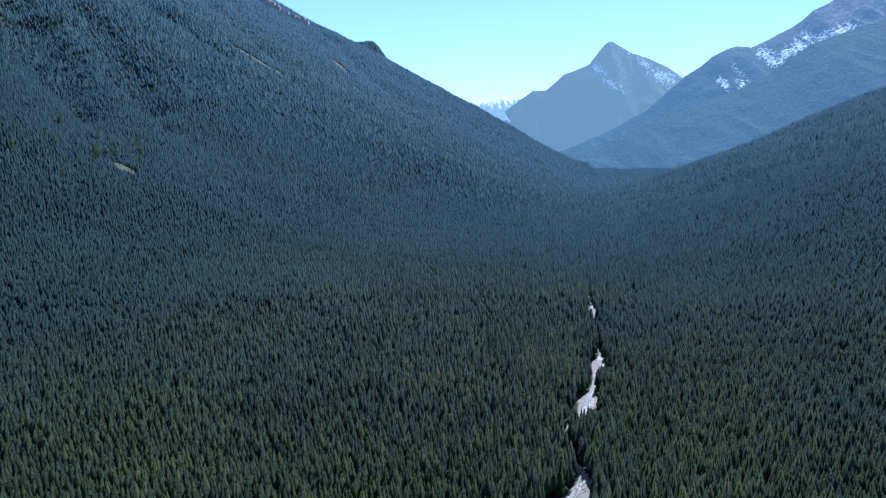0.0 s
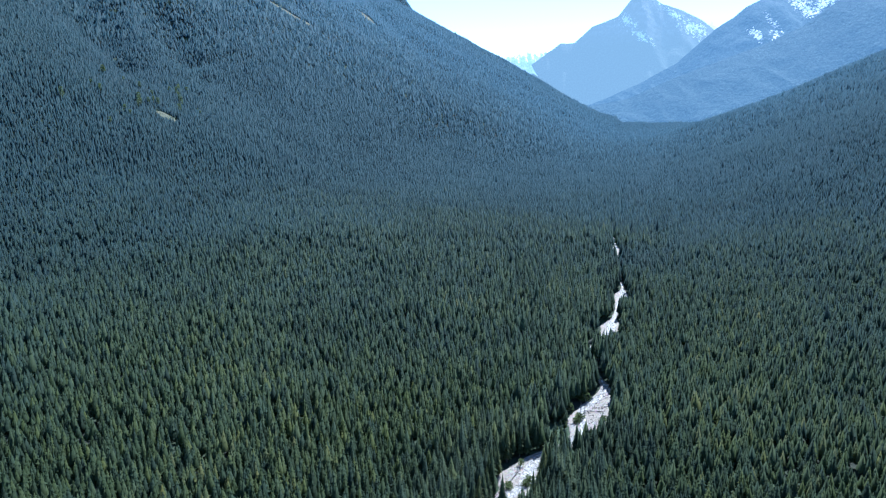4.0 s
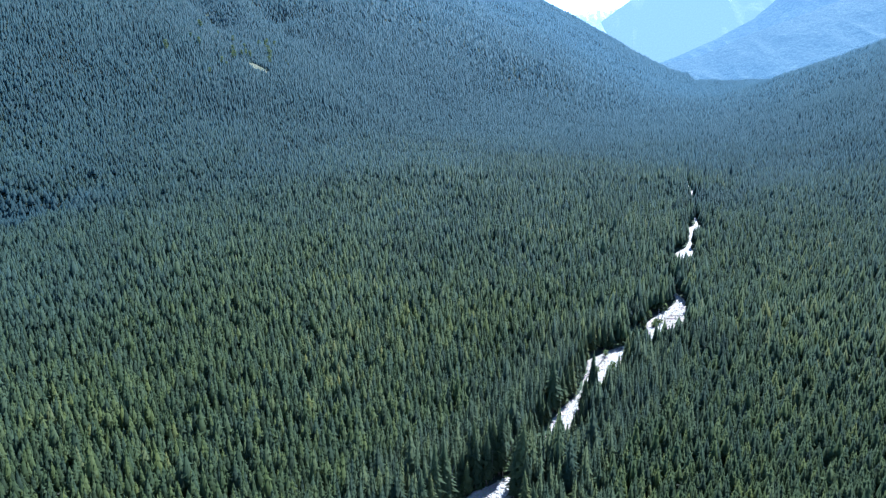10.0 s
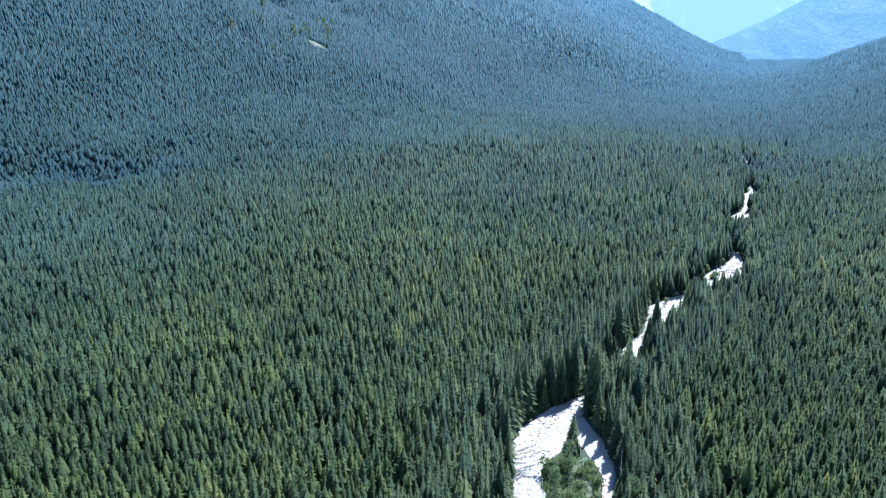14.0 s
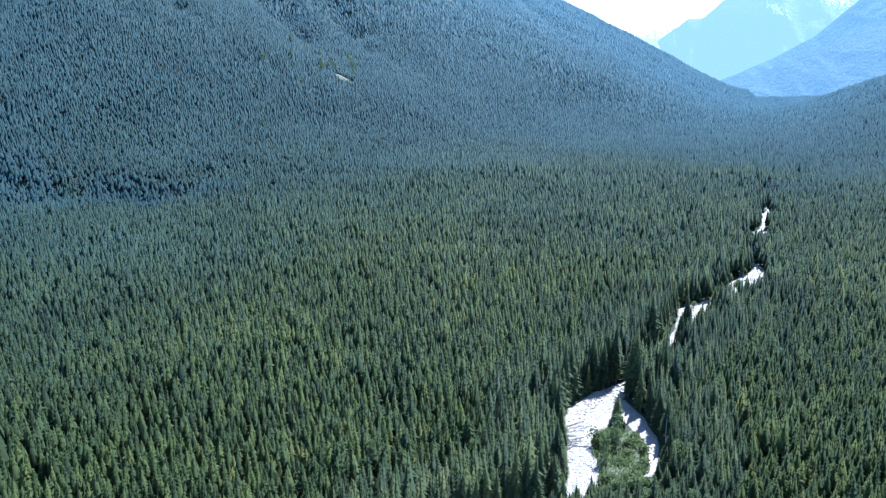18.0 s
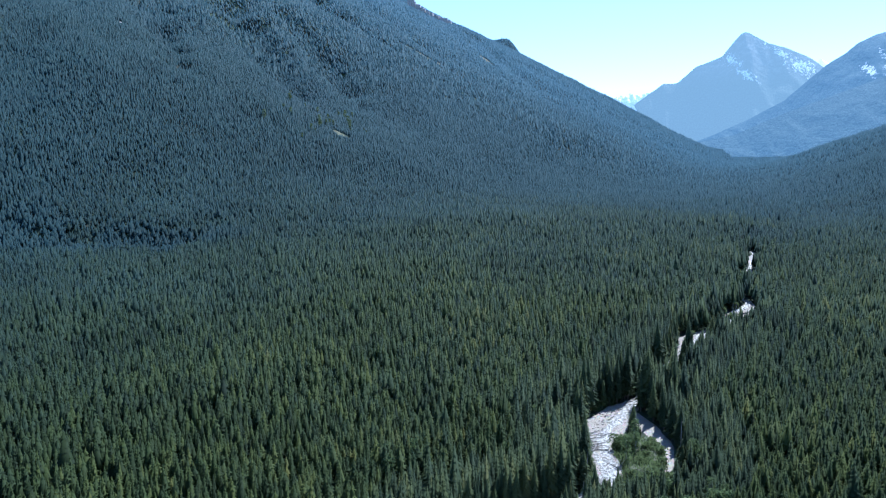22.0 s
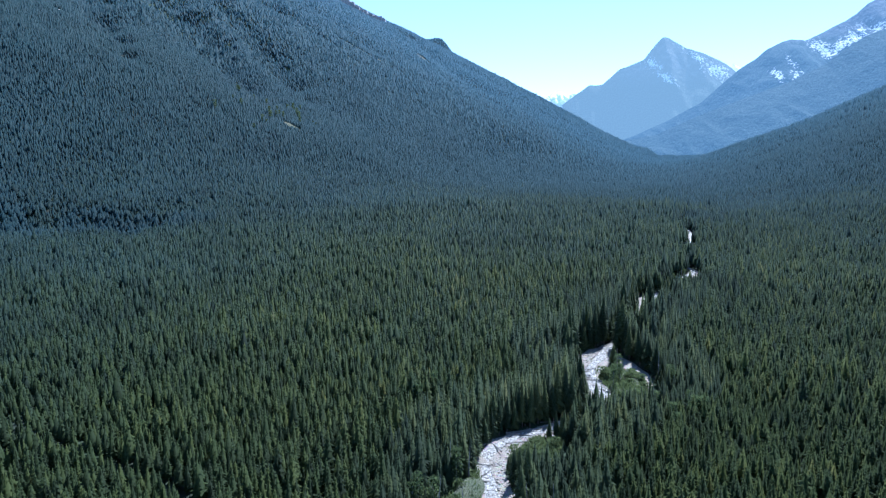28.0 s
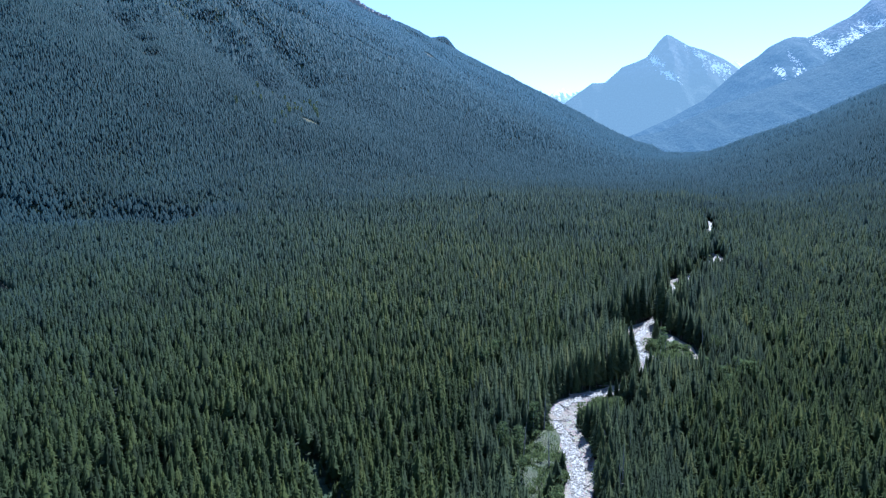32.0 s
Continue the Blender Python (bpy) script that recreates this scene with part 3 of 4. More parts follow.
def shaded_stand(x, y):
    """How much shade the trees at x, y take into their tone, 0 to 1, with ragged edges."""
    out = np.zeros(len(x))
    for cx, cy, a, b, turn, weight in SHADE_STANDS:
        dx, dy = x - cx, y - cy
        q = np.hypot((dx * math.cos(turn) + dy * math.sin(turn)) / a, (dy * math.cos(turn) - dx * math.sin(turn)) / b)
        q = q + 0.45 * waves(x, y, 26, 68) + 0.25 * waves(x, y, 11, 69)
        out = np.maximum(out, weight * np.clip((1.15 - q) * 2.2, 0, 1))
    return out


def stamp(x, y, tall, wide, kinds, rng, lift=-0.3):
    """Sets one of the shapes at every place. Returns places, triangles and each corner's tone and share of haze tint.
    """
    z = terrain(x, y) + lift
    pick, turn = rng.randint(0, len(kinds), len(x)), rng.rand(len(x)) * 6.28
    tone, lean, kin = rng.rand(len(x)), rng.randn(len(x), 2) * 0.025, distance_haze(x, y, rng)
    # old: how strongly slope shade is put into the tone and tint
    old = shaded_stand(x, y)
    # tone darkened away from the stream, towards the mountain, for the dimmer light there
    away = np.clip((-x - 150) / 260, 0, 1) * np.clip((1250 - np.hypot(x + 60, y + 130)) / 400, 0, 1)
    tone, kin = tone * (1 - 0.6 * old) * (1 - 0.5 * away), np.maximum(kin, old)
    wide = wide * (1 + 0.35 * old)
    verts, faces, tones, kins, count = [], [], [], [], 0
    for k, (v, f) in enumerate(kinds):
        i = np.nonzero(pick == k)[0]
        if not len(i):
            continue
        c, s = np.cos(turn[i])[:, None], np.sin(turn[i])[:, None]
        h = v[None, :, 2] * tall[i][:, None]
        px = (v[None, :, 0] * c - v[None, :, 1] * s) * wide[i][:, None] + h * lean[i, 0][:, None] + x[i][:, None]
        py = (v[None, :, 0] * s + v[None, :, 1] * c) * wide[i][:, None] + h * lean[i, 1][:, None] + y[i][:, None]
        verts.append(np.stack([px, py, h + z[i][:, None]], -1).reshape(-1, 3))
        faces.append((f[None] + (count + len(v) * np.arange(len(i)))[:, None, None]).reshape(-1, 3))
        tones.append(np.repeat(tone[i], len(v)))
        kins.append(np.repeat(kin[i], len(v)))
        count += len(v) * len(i)
    return np.concatenate(verts), np.concatenate(faces), np.concatenate(tones), np.concatenate(kins)


def scatter(near, far, spacing, rng):
    """Jittered places in the ring of the wedge that the valley view takes in, round a centre behind the last stretch of the path."""
    reach = far * 1.12 + 10
    n = int(reach / spacing / 0.87) + 2
    i, j = np.meshgrid(np.arange(-n, n), np.arange(-n, n))
    x = (i.ravel() + 0.5 * (j.ravel() % 2) + 0.85 * (rng.rand(i.size) - 0.5)) * spacing - 60
    y = (j.ravel() * 0.87 + 0.85 * (rng.rand(i.size) - 0.5)) * spacing - 130
    r, a = np.hypot(x + 60, y + 130), np.degrees(np.arctan2(x + 60, y + 130))
    edge = r * (1 + 0.22 * (rng.rand(len(r)) - 0.5))  # the rings run into one another
    keep = ((edge >= near) | (near < 100)) & (edge < far) & ((a > -50) & (a < 40) | (r < 480) & (a > -82) & (a < 60))
    x, y = x[keep], y[keep]
    return x, y


rng = np.random.RandomState(11)
FULL = [conifer(rng, 8, 5, 0.24, 0.05, 4, 0.05, 0.06 * k, 0.8, 0.70) for k in range(8)]
SPIRY = [conifer(rng, 10, 7, 0.12, 0.06, 5, 0.08, 0.0, 0.75, 0.70) for _ in range(6)]
MIDDLE = [conifer(rng, 5, 4, 0.28, 0.06, 5, 0.0, 0.06 * k, 0.85, 0.74) for k in range(6)]
HALF = [conifer(rng, 3, 3, 0.33, 0.07, 4, 0.0, 0.06 * k, 0.85, 0.80) for k in range(5)]
SMALL = [spire(rng, 4, 1, 0.20) for _ in range(5)]
TINY = [spire(rng, 3, 1, 0.15) for _ in range(4)]
# low young growth and tall old groups, many sized to show or hide gravel from the camera: x, y, reach, share of the
# full height
LOW = ((-77, 15, 15, 0.38), (-105, -28, 12, 0.3), (-31, 86, 13, 0.35), (42, 288, 13, 0.3), (86, 412, 13, 0.35), (112, 482, 13, 0.4), (136, 620, 14, 0.4), (-22, 160, 9, 0.5), (-100, -60, 12, 0.4), (-36, 74, 11, 0.3), (-80, 8, 14, 0.35), (-7, 180, 13, 0.4), (-28, 70, 12, 0.35), (-44, 57, 9, 0.55), (-33, 107, 9, 0.35),
       (-17, 152, 15, 1.45), (-66, 118, 18, 1.22), (-50, 26, 9, 1.15), (13, 208, 9, 1.2), (28, 240, 9, 1.15))


def grow(x, y, rng):
    """Height and crown radius of the trees at x, y: tall spruce near the water, even pine beyond, shorter trees high
    up.
    """
    d = bank(x, y)
    west = x < np.interp(y, BED[:, 1], BED[:, 0])
    river = np.exp(-np.clip(d, 0, 200) / np.where(west, 27, 18)) * np.where(west | (np.abs(y - 155) < 30), 1.0, 0.7)
    stand = waves(x, y, 70, 61) + 0.8 * waves(x, y, 24, 62)
    tall = (11.2 + 1.9 * stand + 8.2 * river) * (0.66 + 0.52 * rng.rand(len(x)) ** 0.8)
    tall *= (1 + 0.35 * (rng.rand(len(x)) < 0.02)) * np.clip(0.8 + d / 20, 0.8, 1) * (1 + 0.25 * (rng.rand(len(x)) < 0.07))
    for cx, cy, reach, share in LOW:
        tall *= 1 - (1 - share) * np.clip(1.6 - np.hypot(x - cx, y - cy) / reach, 0, 1)
    near = np.nonzero((x < -130) & (x > -390) & (y < 85) & (y > -130))[0]
    if len(near):  # knee-high growth in the old channel
        tall[near] *= np.where(gap_near(x[near], y[near], 0.62), 0.34, 1.0)
    wide = (1.12 + 0.112 * tall) * (0.74 + 0.52 * rng.rand(len(x))) * np.clip(tall / 9, 0.45, 1)
    return d, tall, wide


def forest(name, x, y, tall, wide, kinds, material, label, rng, smooth=True):
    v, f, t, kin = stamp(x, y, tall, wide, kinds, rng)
    mesh = mesh_of(name, v, f, material, t, smooth)
    mesh.attributes.new("haze_share", "FLOAT", "POINT").data.foreach_set("value", np.asarray(kin, np.float32))
    return tagged(new(name, mesh), label, "forest", kind="stuff")


# the valley's nearest trees; the tallest by the water become trees of their own further down
x, y = scatter(60, 235, 3.15, rng)
d, tall, wide = grow(x, y, rng)
thin_out = waves(x, y, 17, 63) * 0.5 + 0.5
ok = (d > 0.9) & ~bare(x, y) & (thin_out + rng.rand(len(x)) > 0.24) & (y > -190)
x, y, d, tall, wide = x[ok], y[ok], d[ok], tall[ok], wide[ok]
ux, uy = scatter(235, 420, 3.2, rng)
ud, utall, uwide = grow(ux, uy, rng)
ok = (ud > 0.9) & ~bare(ux, uy) & (waves(ux, uy, 17, 63) * 0.5 + 0.5 + rng.rand(len(ux)) > 0.24)
ux, uy, ud, utall, uwide = ux[ok], uy[ok], ud[ok], utall[ok], uwide[ok]
near = len(x)
x, y, d, tall, wide = (np.concatenate(p) for p in ((x, ux), (y, uy), (d, ud), (tall, utall), (wide, uwide)))
order = np.argsort(d + 1e3 * (y < -75) + 1e3 * (y > 330))
own = np.zeros(len(x), bool)
own[order[:300]] = True
OWN = (x[own], y[own], tall[own], wide[own])
river = (d < 30) & ~own
forest("spruce_stand", x[river], y[river], tall[river], wide[river] * 1.05, SPIRY, SPRUCE, "dense dark spruces lining the stream", rng)
rest = ~river & ~own & (np.arange(len(x)) < near)
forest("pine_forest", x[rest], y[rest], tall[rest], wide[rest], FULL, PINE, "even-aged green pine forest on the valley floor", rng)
rest = ~river & ~own & (np.arange(len(x)) >= near)
forest("pine_forest", x[rest], y[rest], tall[rest], wide[rest], MIDDLE, PINE, "slender green pines standing close on the valley floor", rng)

x, y = scatter(420, 740, 3.4, rng)
d, tall, wide = grow(x, y, rng)
ok = (d > 0.8) & ~bare(x, y) & (waves(x, y, 20, 64) * 0.5 + 0.5 + rng.rand(len(x)) > 0.22 + 0.5 * shaded_stand(x, y))
forest("pine_forest", x[ok], y[ok], tall[ok], wide[ok], HALF, PINE, "green conifer forest further up the valley, haze tint mixed into its colour", rng)

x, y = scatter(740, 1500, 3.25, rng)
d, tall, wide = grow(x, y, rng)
ok = (d > 0.5) & ~bare(x, y) & (waves(x, y, 26, 65) * 0.5 + 0.5 + rng.rand(len(x)) > 0.02 + 0.42 * shaded_stand(x, y))
forest("hazy_forest", x[ok], y[ok], tall[ok] * 0.82, wide[ok] * 0.82, SMALL, PINE, "conifer forest covering the steep mountainside, tinted blue-green for haze", rng)

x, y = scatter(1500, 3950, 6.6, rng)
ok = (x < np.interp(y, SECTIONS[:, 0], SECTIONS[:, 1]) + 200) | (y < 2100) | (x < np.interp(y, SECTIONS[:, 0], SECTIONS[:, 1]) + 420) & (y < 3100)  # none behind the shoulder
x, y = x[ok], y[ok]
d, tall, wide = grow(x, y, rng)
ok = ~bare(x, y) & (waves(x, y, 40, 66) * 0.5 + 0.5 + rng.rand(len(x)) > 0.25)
forest("hazy_forest", x[ok], y[ok], tall[ok], wide[ok] * 1.5, TINY, PINE, "conifer forest on the far flanks, tinted pale blue-green for haze", rng)


# the forest goes on behind the camera's way
x, y = np.meshgrid(np.arange(-520, 380, 5.6), np.arange(-520, 110, 5.2))
x, y = x.ravel() + 4.4 * (rng.rand(x.size) - 0.5), y.ravel() + 4.4 * (rng.rand(x.size) - 0.5)
r, a = np.hypot(x + 60, y + 130), np.degrees(np.arctan2(x + 60, y + 130))
d, tall, wide = grow(x, y, rng)
ok = ((r < 60) | (y < -190) | (a < -82) | (a > 60)) & (d > 2) & ~bare(x, y)
forest("pine_forest", x[ok], y[ok], tall[ok] * 0.92, wide[ok] * 1.1, [spire(rng, 6, 2, 0.28) for _ in range(5)], PINE, "green pine forest further down the valley", rng)

# ---- the stream bed and its water ----


def ribbon(name, line, across, height, material, spread=1.0, seed=1, shift=None):
    """A strip along a line, with uneven edges, laid on the ground at the height that height(x, y, edge) gives above it."""
    step = np.gradient(line[:, :2], axis=0)
    side = np.stack([step[:, 1], -step[:, 0]], -1) / np.hypot(*step.T)[:, None]
    s = np.arange(len(line), dtype=float)
    e = np.linspace(-1, 1, across)
    wl = line[:, 2] / 2 * spread * (1 + 0.16 * waves(s, s * 0, 9, seed) + 0.10 * waves(s, s * 0, 3, seed + 1))
    wr = line[:, 2] / 2 * spread * (1 + 0.16 * waves(s, s * 0, 8, seed + 2) + 0.10 * waves(s, s * 0, 3, seed + 3))
    reach = np.where(e[None] < 0, wl[:, None], wr[:, None]) * e[None]
    if shift is not None:
        reach = reach + shift[:, None]
    X, Y = line[:, None, 0] + side[:, None, 0] * reach, line[:, None, 1] + side[:, None, 1] * reach
    return sheet(name, X, Y, terrain(X, Y) + height(X, Y, np.abs(e)[None]), material)


def bed_height(X, Y, edge):
    return 0.35 + 0.35 * edge ** 2 - 1.0 * (edge > 0.97) + 0.18 * waves(X, Y, 5, 71) + 0.10 * waves(X, Y, 1.6, 72)


bed = new("stream_bed", ribbon("stream_bed", BED, 19, bed_height, GRAVEL, 1.05))
tagged(bed, "pale grey gravel bed of a braided mountain stream", "stream bed", kind="structure")
arm = new("stream_bed", ribbon("side_channel", ARM, 7, lambda X, Y, e: bed_height(X, Y, e) - 0.06, GRAVEL, 1.1, 5))
tagged(arm, "narrow shaded gravel side channel round a shrubby island", "stream bed", kind="structure")


def water_height(X, Y, edge):
    return 0.56 + 0.05 * waves(X, Y, 2.5, 73) - 0.2 * (edge > 0.9)


def channel(line, width, swing, seed):
    out = line.copy()
    s = np.arange(len(line), dtype=float)
    out[:, 2] = np.minimum(width * (1 + 0.35 * waves(s, s * 0, 14, seed)), line[:, 2] * 0.8)
    return out, swing * (line[:, 2] - out[:, 2]) * 0.5 * waves(s, s * 0, 26, seed + 5)


for start, end, width, swing, seed in ((0, len(BED), 5.2, 1.3, 81), (120, 560, 2.4, 1.8, 91)):
    line, move = channel(BED[start:end], width, swing, seed)
    water = new("stream_water", ribbon("stream_water", line, 9, water_height, WATER, 1.0, seed, move))
    tagged(water, "shallow white-water stream, glittering in the sun", "water", kind="structure")

# ---- trees, shrubs, driftwood and stones along the stream, each a thing of its own ----


def part(name, mesh, parent, label="", place=None):
    """Links a mesh as one part under a thing."""
    ob = new(name, mesh)
    ob.parent = parent
    if place is not None:
        ob.matrix_basis = place
    return tagged(ob, label)


def tube(points, radii, sides, material, name, rough=0.0, seed=0):
    """A tapered, slightly uneven tube through points."""
    r = np.random.RandomState(seed)
    pts, verts, faces = [Vector(p) for p in points], [], []
    for k, p in enumerate(pts):
        way = (pts[min(k + 1, len(pts) - 1)] - pts[max(k - 1, 0)]).normalized()
        one = way.orthogonal().normalized()
        two = way.cross(one)
        for j in range(sides):
            a = 2 * math.pi * j / sides
            verts.append(p + (one * math.cos(a) + two * math.sin(a)) * radii[k] * (1 + rough * r.randn()))
    for k in range(len(pts) - 1):
        for j in range(sides):
            faces.append((k * sides + j, k * sides + (j + 1) % sides, (k + 1) * sides + (j + 1) % sides, (k + 1) * sides + j))
    mesh = bpy.data.meshes.new(name)
    caps = [tuple(range(sides))[::-1], tuple(range((len(pts) - 1) * sides, len(pts) * sides))]
    mesh.from_pydata([tuple(v) for v in verts], [], faces + caps)
    mesh.materials.append(material)
    return mesh


def toned(mesh_verts, faces, material, name, r):
    return mesh_of(name, mesh_verts, faces, material, np.full(len(mesh_verts), r.rand()), True)


def spruce(seed, label, thin):
    """A spruce 1 m wide and 1 m high in its own measure, to be scaled: trunk and crown."""
    r = np.random.RandomState(seed)
    thing = tagged(new("spruce_tree"), label, "tree", "spruces by the stream")
    part("trunk", tube([(0, 0, -0.02), (0.02, 0.01, 0.4), (0, 0, 0.93)], (0.10, 0.07, 0.012), 6, BARK, "trunk", 0.05, seed), thing)
    v, f = conifer(r, 17, 8, 0.14, 0.055, 6, thin, 0.0, 0.8, 0.66)
    part("crown", toned(v, f, SPRUCE, "crown", r), thing)
    return thing


SPRUCES = [spruce(200 + k, text, thin) for k, (text, thin) in enumerate((
    ("tall dark green spruce on the stream bank", 0.0), ("slender spruce with drooping boughs beside the stream", 0.12),
    ("dense blue-green spruce at the edge of the gravel", 0.0), ("ragged old spruce with gaps in its crown", 0.28),
    ("straight young spruce with a pointed top", 0.05)))]
r = np.random.RandomState(77)
zs = terrain(OWN[0], OWN[1])
older = r.rand(len(zs))  # a few old trees stand well above the rest
for k, (px, py, h, w, z) in enumerate(zip(*OWN, zs)):
    if older[k] < 0.26 and 98 < py < 150 and not (-43 < px < -23 and py < 122) or older[k] < 0.03:
        h, w = h * 1.38, w * 1.5
    m = pose(px, py, z - 0.2, r.randn() * 1.3, r.randn() * 1.3, r.rand() * 360) @ Matrix.Diagonal((w * 0.92, w * 0.92, h, 1))
    if k < len(SPRUCES):
        SPRUCES[k].matrix_basis = m
    else:
        made = copy_thing(SPRUCES[k % len(SPRUCES)], Matrix())
        made.matrix_basis = m


def leaf_clump(r, count, height, radius, size):
    """Many small leaves round a few stems. Returns places and triangles."""
    a, q, h = r.rand(count) * 6.28, np.sqrt(r.rand(count)) * radius, r.rand(count) ** 0.7 * height
    q = q * np.sqrt(np.clip(1.15 - (h / height - 0.45) ** 2 * 2.2, 0.1, 1)) * (1 + 0.25 * np.sin(3 * a + radius))
    c = np.stack([q * np.cos(a), q * np.sin(a), h + 0.1], -1)
    one, two = r.randn(count, 3), r.randn(count, 3)
    one /= np.linalg.norm(one, axis=1)[:, None]
    two /= np.linalg.norm(two, axis=1)[:, None]
    s = size * (0.6 + 0.8 * r.rand(count))[:, None]
    v = np.stack([c - one * s, c + two * s * 0.7, c + one * s, c - two * s * 0.7], 1).reshape(-1, 3)
    i = np.arange(count)[:, None] * 4
    return v, np.concatenate([i + [0, 1, 2], i + [0, 2, 3]])


def shrub(seed, height, radius, label):
    r = np.random.RandomState(seed)
    thing = tagged(new("willow_shrub"), label, "shrub", "shrubs along the gravel")
    for k in range(4):
        a = 6.28 * k / 4 + r.rand()
        part("stem", tube([(0, 0, -0.1), (0.3 * radius * math.cos(a), 0.3 * radius * math.sin(a), 0.45 * height), (0.6 * radius * math.cos(a), 0.6 * radius * math.sin(a), 0.85 * height)],
                          (0.07, 0.05, 0.015), 4, BARK, "stem"), thing)
    v, f = leaf_clump(r, 260, height, radius, 0.30)
    part("leaves", mesh_of("leaves", v, f, LEAVES, np.repeat(r.rand(len(v) // 4), 4)), thing)
    return thing


SHRUBS = [shrub(300, 2.2, 1.6, "low green willow shrub on the gravel bank"), shrub(301, 3.4, 1.9, "upright bright green willow shrub by the water"),
          shrub(302, 1.6, 1.9, "spreading grey-green willow shrub on the stream bank")]


def on_bed(s, off):
    """The place s steps up the bed, off half widths to its right, and the ground there."""
    s = int(np.clip(s, 1, len(BED) - 2))
    step = BED[s + 1, :2] - BED[s - 1, :2]
    step /= np.linalg.norm(step)
    p = BED[s, :2] + np.array([step[1], -step[0]]) * off * BED[s, 2] / 2
    return p[0], p[1], float(terrain(p[0], p[1])), math.degrees(math.atan2(step[1], step[0]))


places = []
for y0, y1, x0, x1, n in ((64, 104, -41, -22, 60), (56, 74, -36, -18, 22), (128, 146, -52, -40, 12), (-90, -2, -116, -98, 64), (4, 24, -86, -68, 26), (24, 40, -72, -50, 8), (125, 160, -62, -38, 14), (295, 312, 44, 66, 8), (320, 350, 52, 60, 7), (236, 262, 12, 22, 5)):
    got = 0
    while got < n:
        px, py = x0 + (x1 - x0) * r.rand(), y0 + (y1 - y0) * r.rand()
        if bank(np.array([px]), np.array([py]))[0] > (0.3 if y0 < 200 else -5.5):
            places.append((px, py))
            got += 1
        elif r.rand() < 0.02:
            got += 1
for s in range(40, 760, 7):
    for sign in (-1, 1):
        if r.rand() < 0.42:
            places.append(on_bed(s + r.randint(-3, 4), sign * (1.12 + 0.25 * r.rand()))[:2])
for k, (px, py) in enumerate(places[:295]):
    size = (0.7 + 0.7 * r.rand()) * (1.12 if 60 < py < 106 and px > -44 else 1.0)
    m = pose(px, py, float(terrain(px, py)) + (0.35 if bank(np.array([px]), np.array([py]))[0] < 0 else 0.0), 0, 0, r.rand() * 360) @ Matrix.Diagonal((size, size, size * (0.8 + 0.5 * r.rand()), 1))
    if k < len(SHRUBS):
        SHRUBS[k].matrix_basis = m
    else:
        made = copy_thing(SHRUBS[k % len(SHRUBS)], Matrix())
        made.matrix_basis = m


def driftwood(seed, length, width, label):
    """A bleached log with a root plate or broken branch stubs."""
    q = np.random.RandomState(seed)
    thing = tagged(new("driftwood_log"), label, "log", "driftwood in the stream bed")
    bow = q.randn() * 0.03 * length
    part("trunk", tube([(-length / 2, 0, 0), (-length / 6, bow, 0.05), (length / 6, bow, 0.05), (length / 2, 0, 0)], (width, width * 0.9, width * 0.75, width * 0.4), 7, DEADWOOD, "trunk", 0.08, seed), thing)
    for k in range(3):
        at = length * (q.rand() - 0.4) * 0.8
        a = q.rand() * 3.14
        part("branch_stub", tube([(at, bow * 0.7, 0), (at + 0.3, bow * 0.7 + math.cos(a) * 0.8, 0.3 + math.sin(a) * 0.8)], (width * 0.35, width * 0.12), 5, DEADWOOD, "branch_stub", 0.1, seed + k), thing)
    for k in range(5):
        a = 6.28 * k / 5 + q.rand() * 0.5
        part("root", tube([(-length / 2, 0, 0), (-length / 2 - 0.3, math.cos(a) * 0.6, math.sin(a) * 0.6)], (width * 0.5, width * 0.15), 4, DEADWOOD, "root", 0.1, seed + k), thing)
    return thing


LOGS = [driftwood(400, 10, 0.2, "long bleached driftwood log with torn roots"), driftwood(401, 7, 0.16, "grey driftwood log lying across the gravel"),
        driftwood(402, 12, 0.24, "large pale fallen trunk with broken branches")]
spots = []
for k in range(20):
    spots.append((-50 + r.randn() * 2.6, 98 + r.randn() * 6, 25 + r.randn() * 22))
for k in range(24):
    s = r.randint(300, 800)
    px, py, pz, a = on_bed(s, r.rand() * 1.8 - 0.9)
    spots.append((px, py, a + r.randn() * 50))
spots += [(62, 311, 5), (66, 316, 12), (-96, -4, 55), (-88, -30, 70), (-83, 32, 20), (-70, 42, 10), (-92, 18, 110)]
for k, (px, py, a) in enumerate(spots):
    m = pose(px, py, float(terrain(px, py)) + 0.72 + 0.25 * r.rand(), r.rand() * 30, r.randn() * 2.5, a)
    if k < len(LOGS):
        LOGS[k].matrix_basis = m
    else:
        copy_thing(LOGS[k % len(LOGS)], m)


def snag(seed, height, label):
    """A dead standing trunk, bare and bleached, with stubs of boughs."""
    q = np.random.RandomState(seed)
    thing = tagged(new("dead_tree"), label, "dead tree", "dead trees in the forest")
    part("trunk", tube([(0, 0, -0.3), (0.1, 0.05, height * 0.5), (0.25, 0.1, height)], (0.26, 0.19, 0.04), 6, DEADWOOD, "trunk", 0.05, seed), thing)
    for k in range(9):
        a, z = q.rand() * 6.28, height * (0.35 + 0.6 * q.rand())
        n = 0.5 + 1.1 * (1 - z / height)
        part("branch", tube([(0.1, 0.05, z), (0.1 + n * math.cos(a), 0.05 + n * math.sin(a), z - 0.15)], (0.05, 0.015), 4, DEADWOOD, "branch"), thing)
    return thing


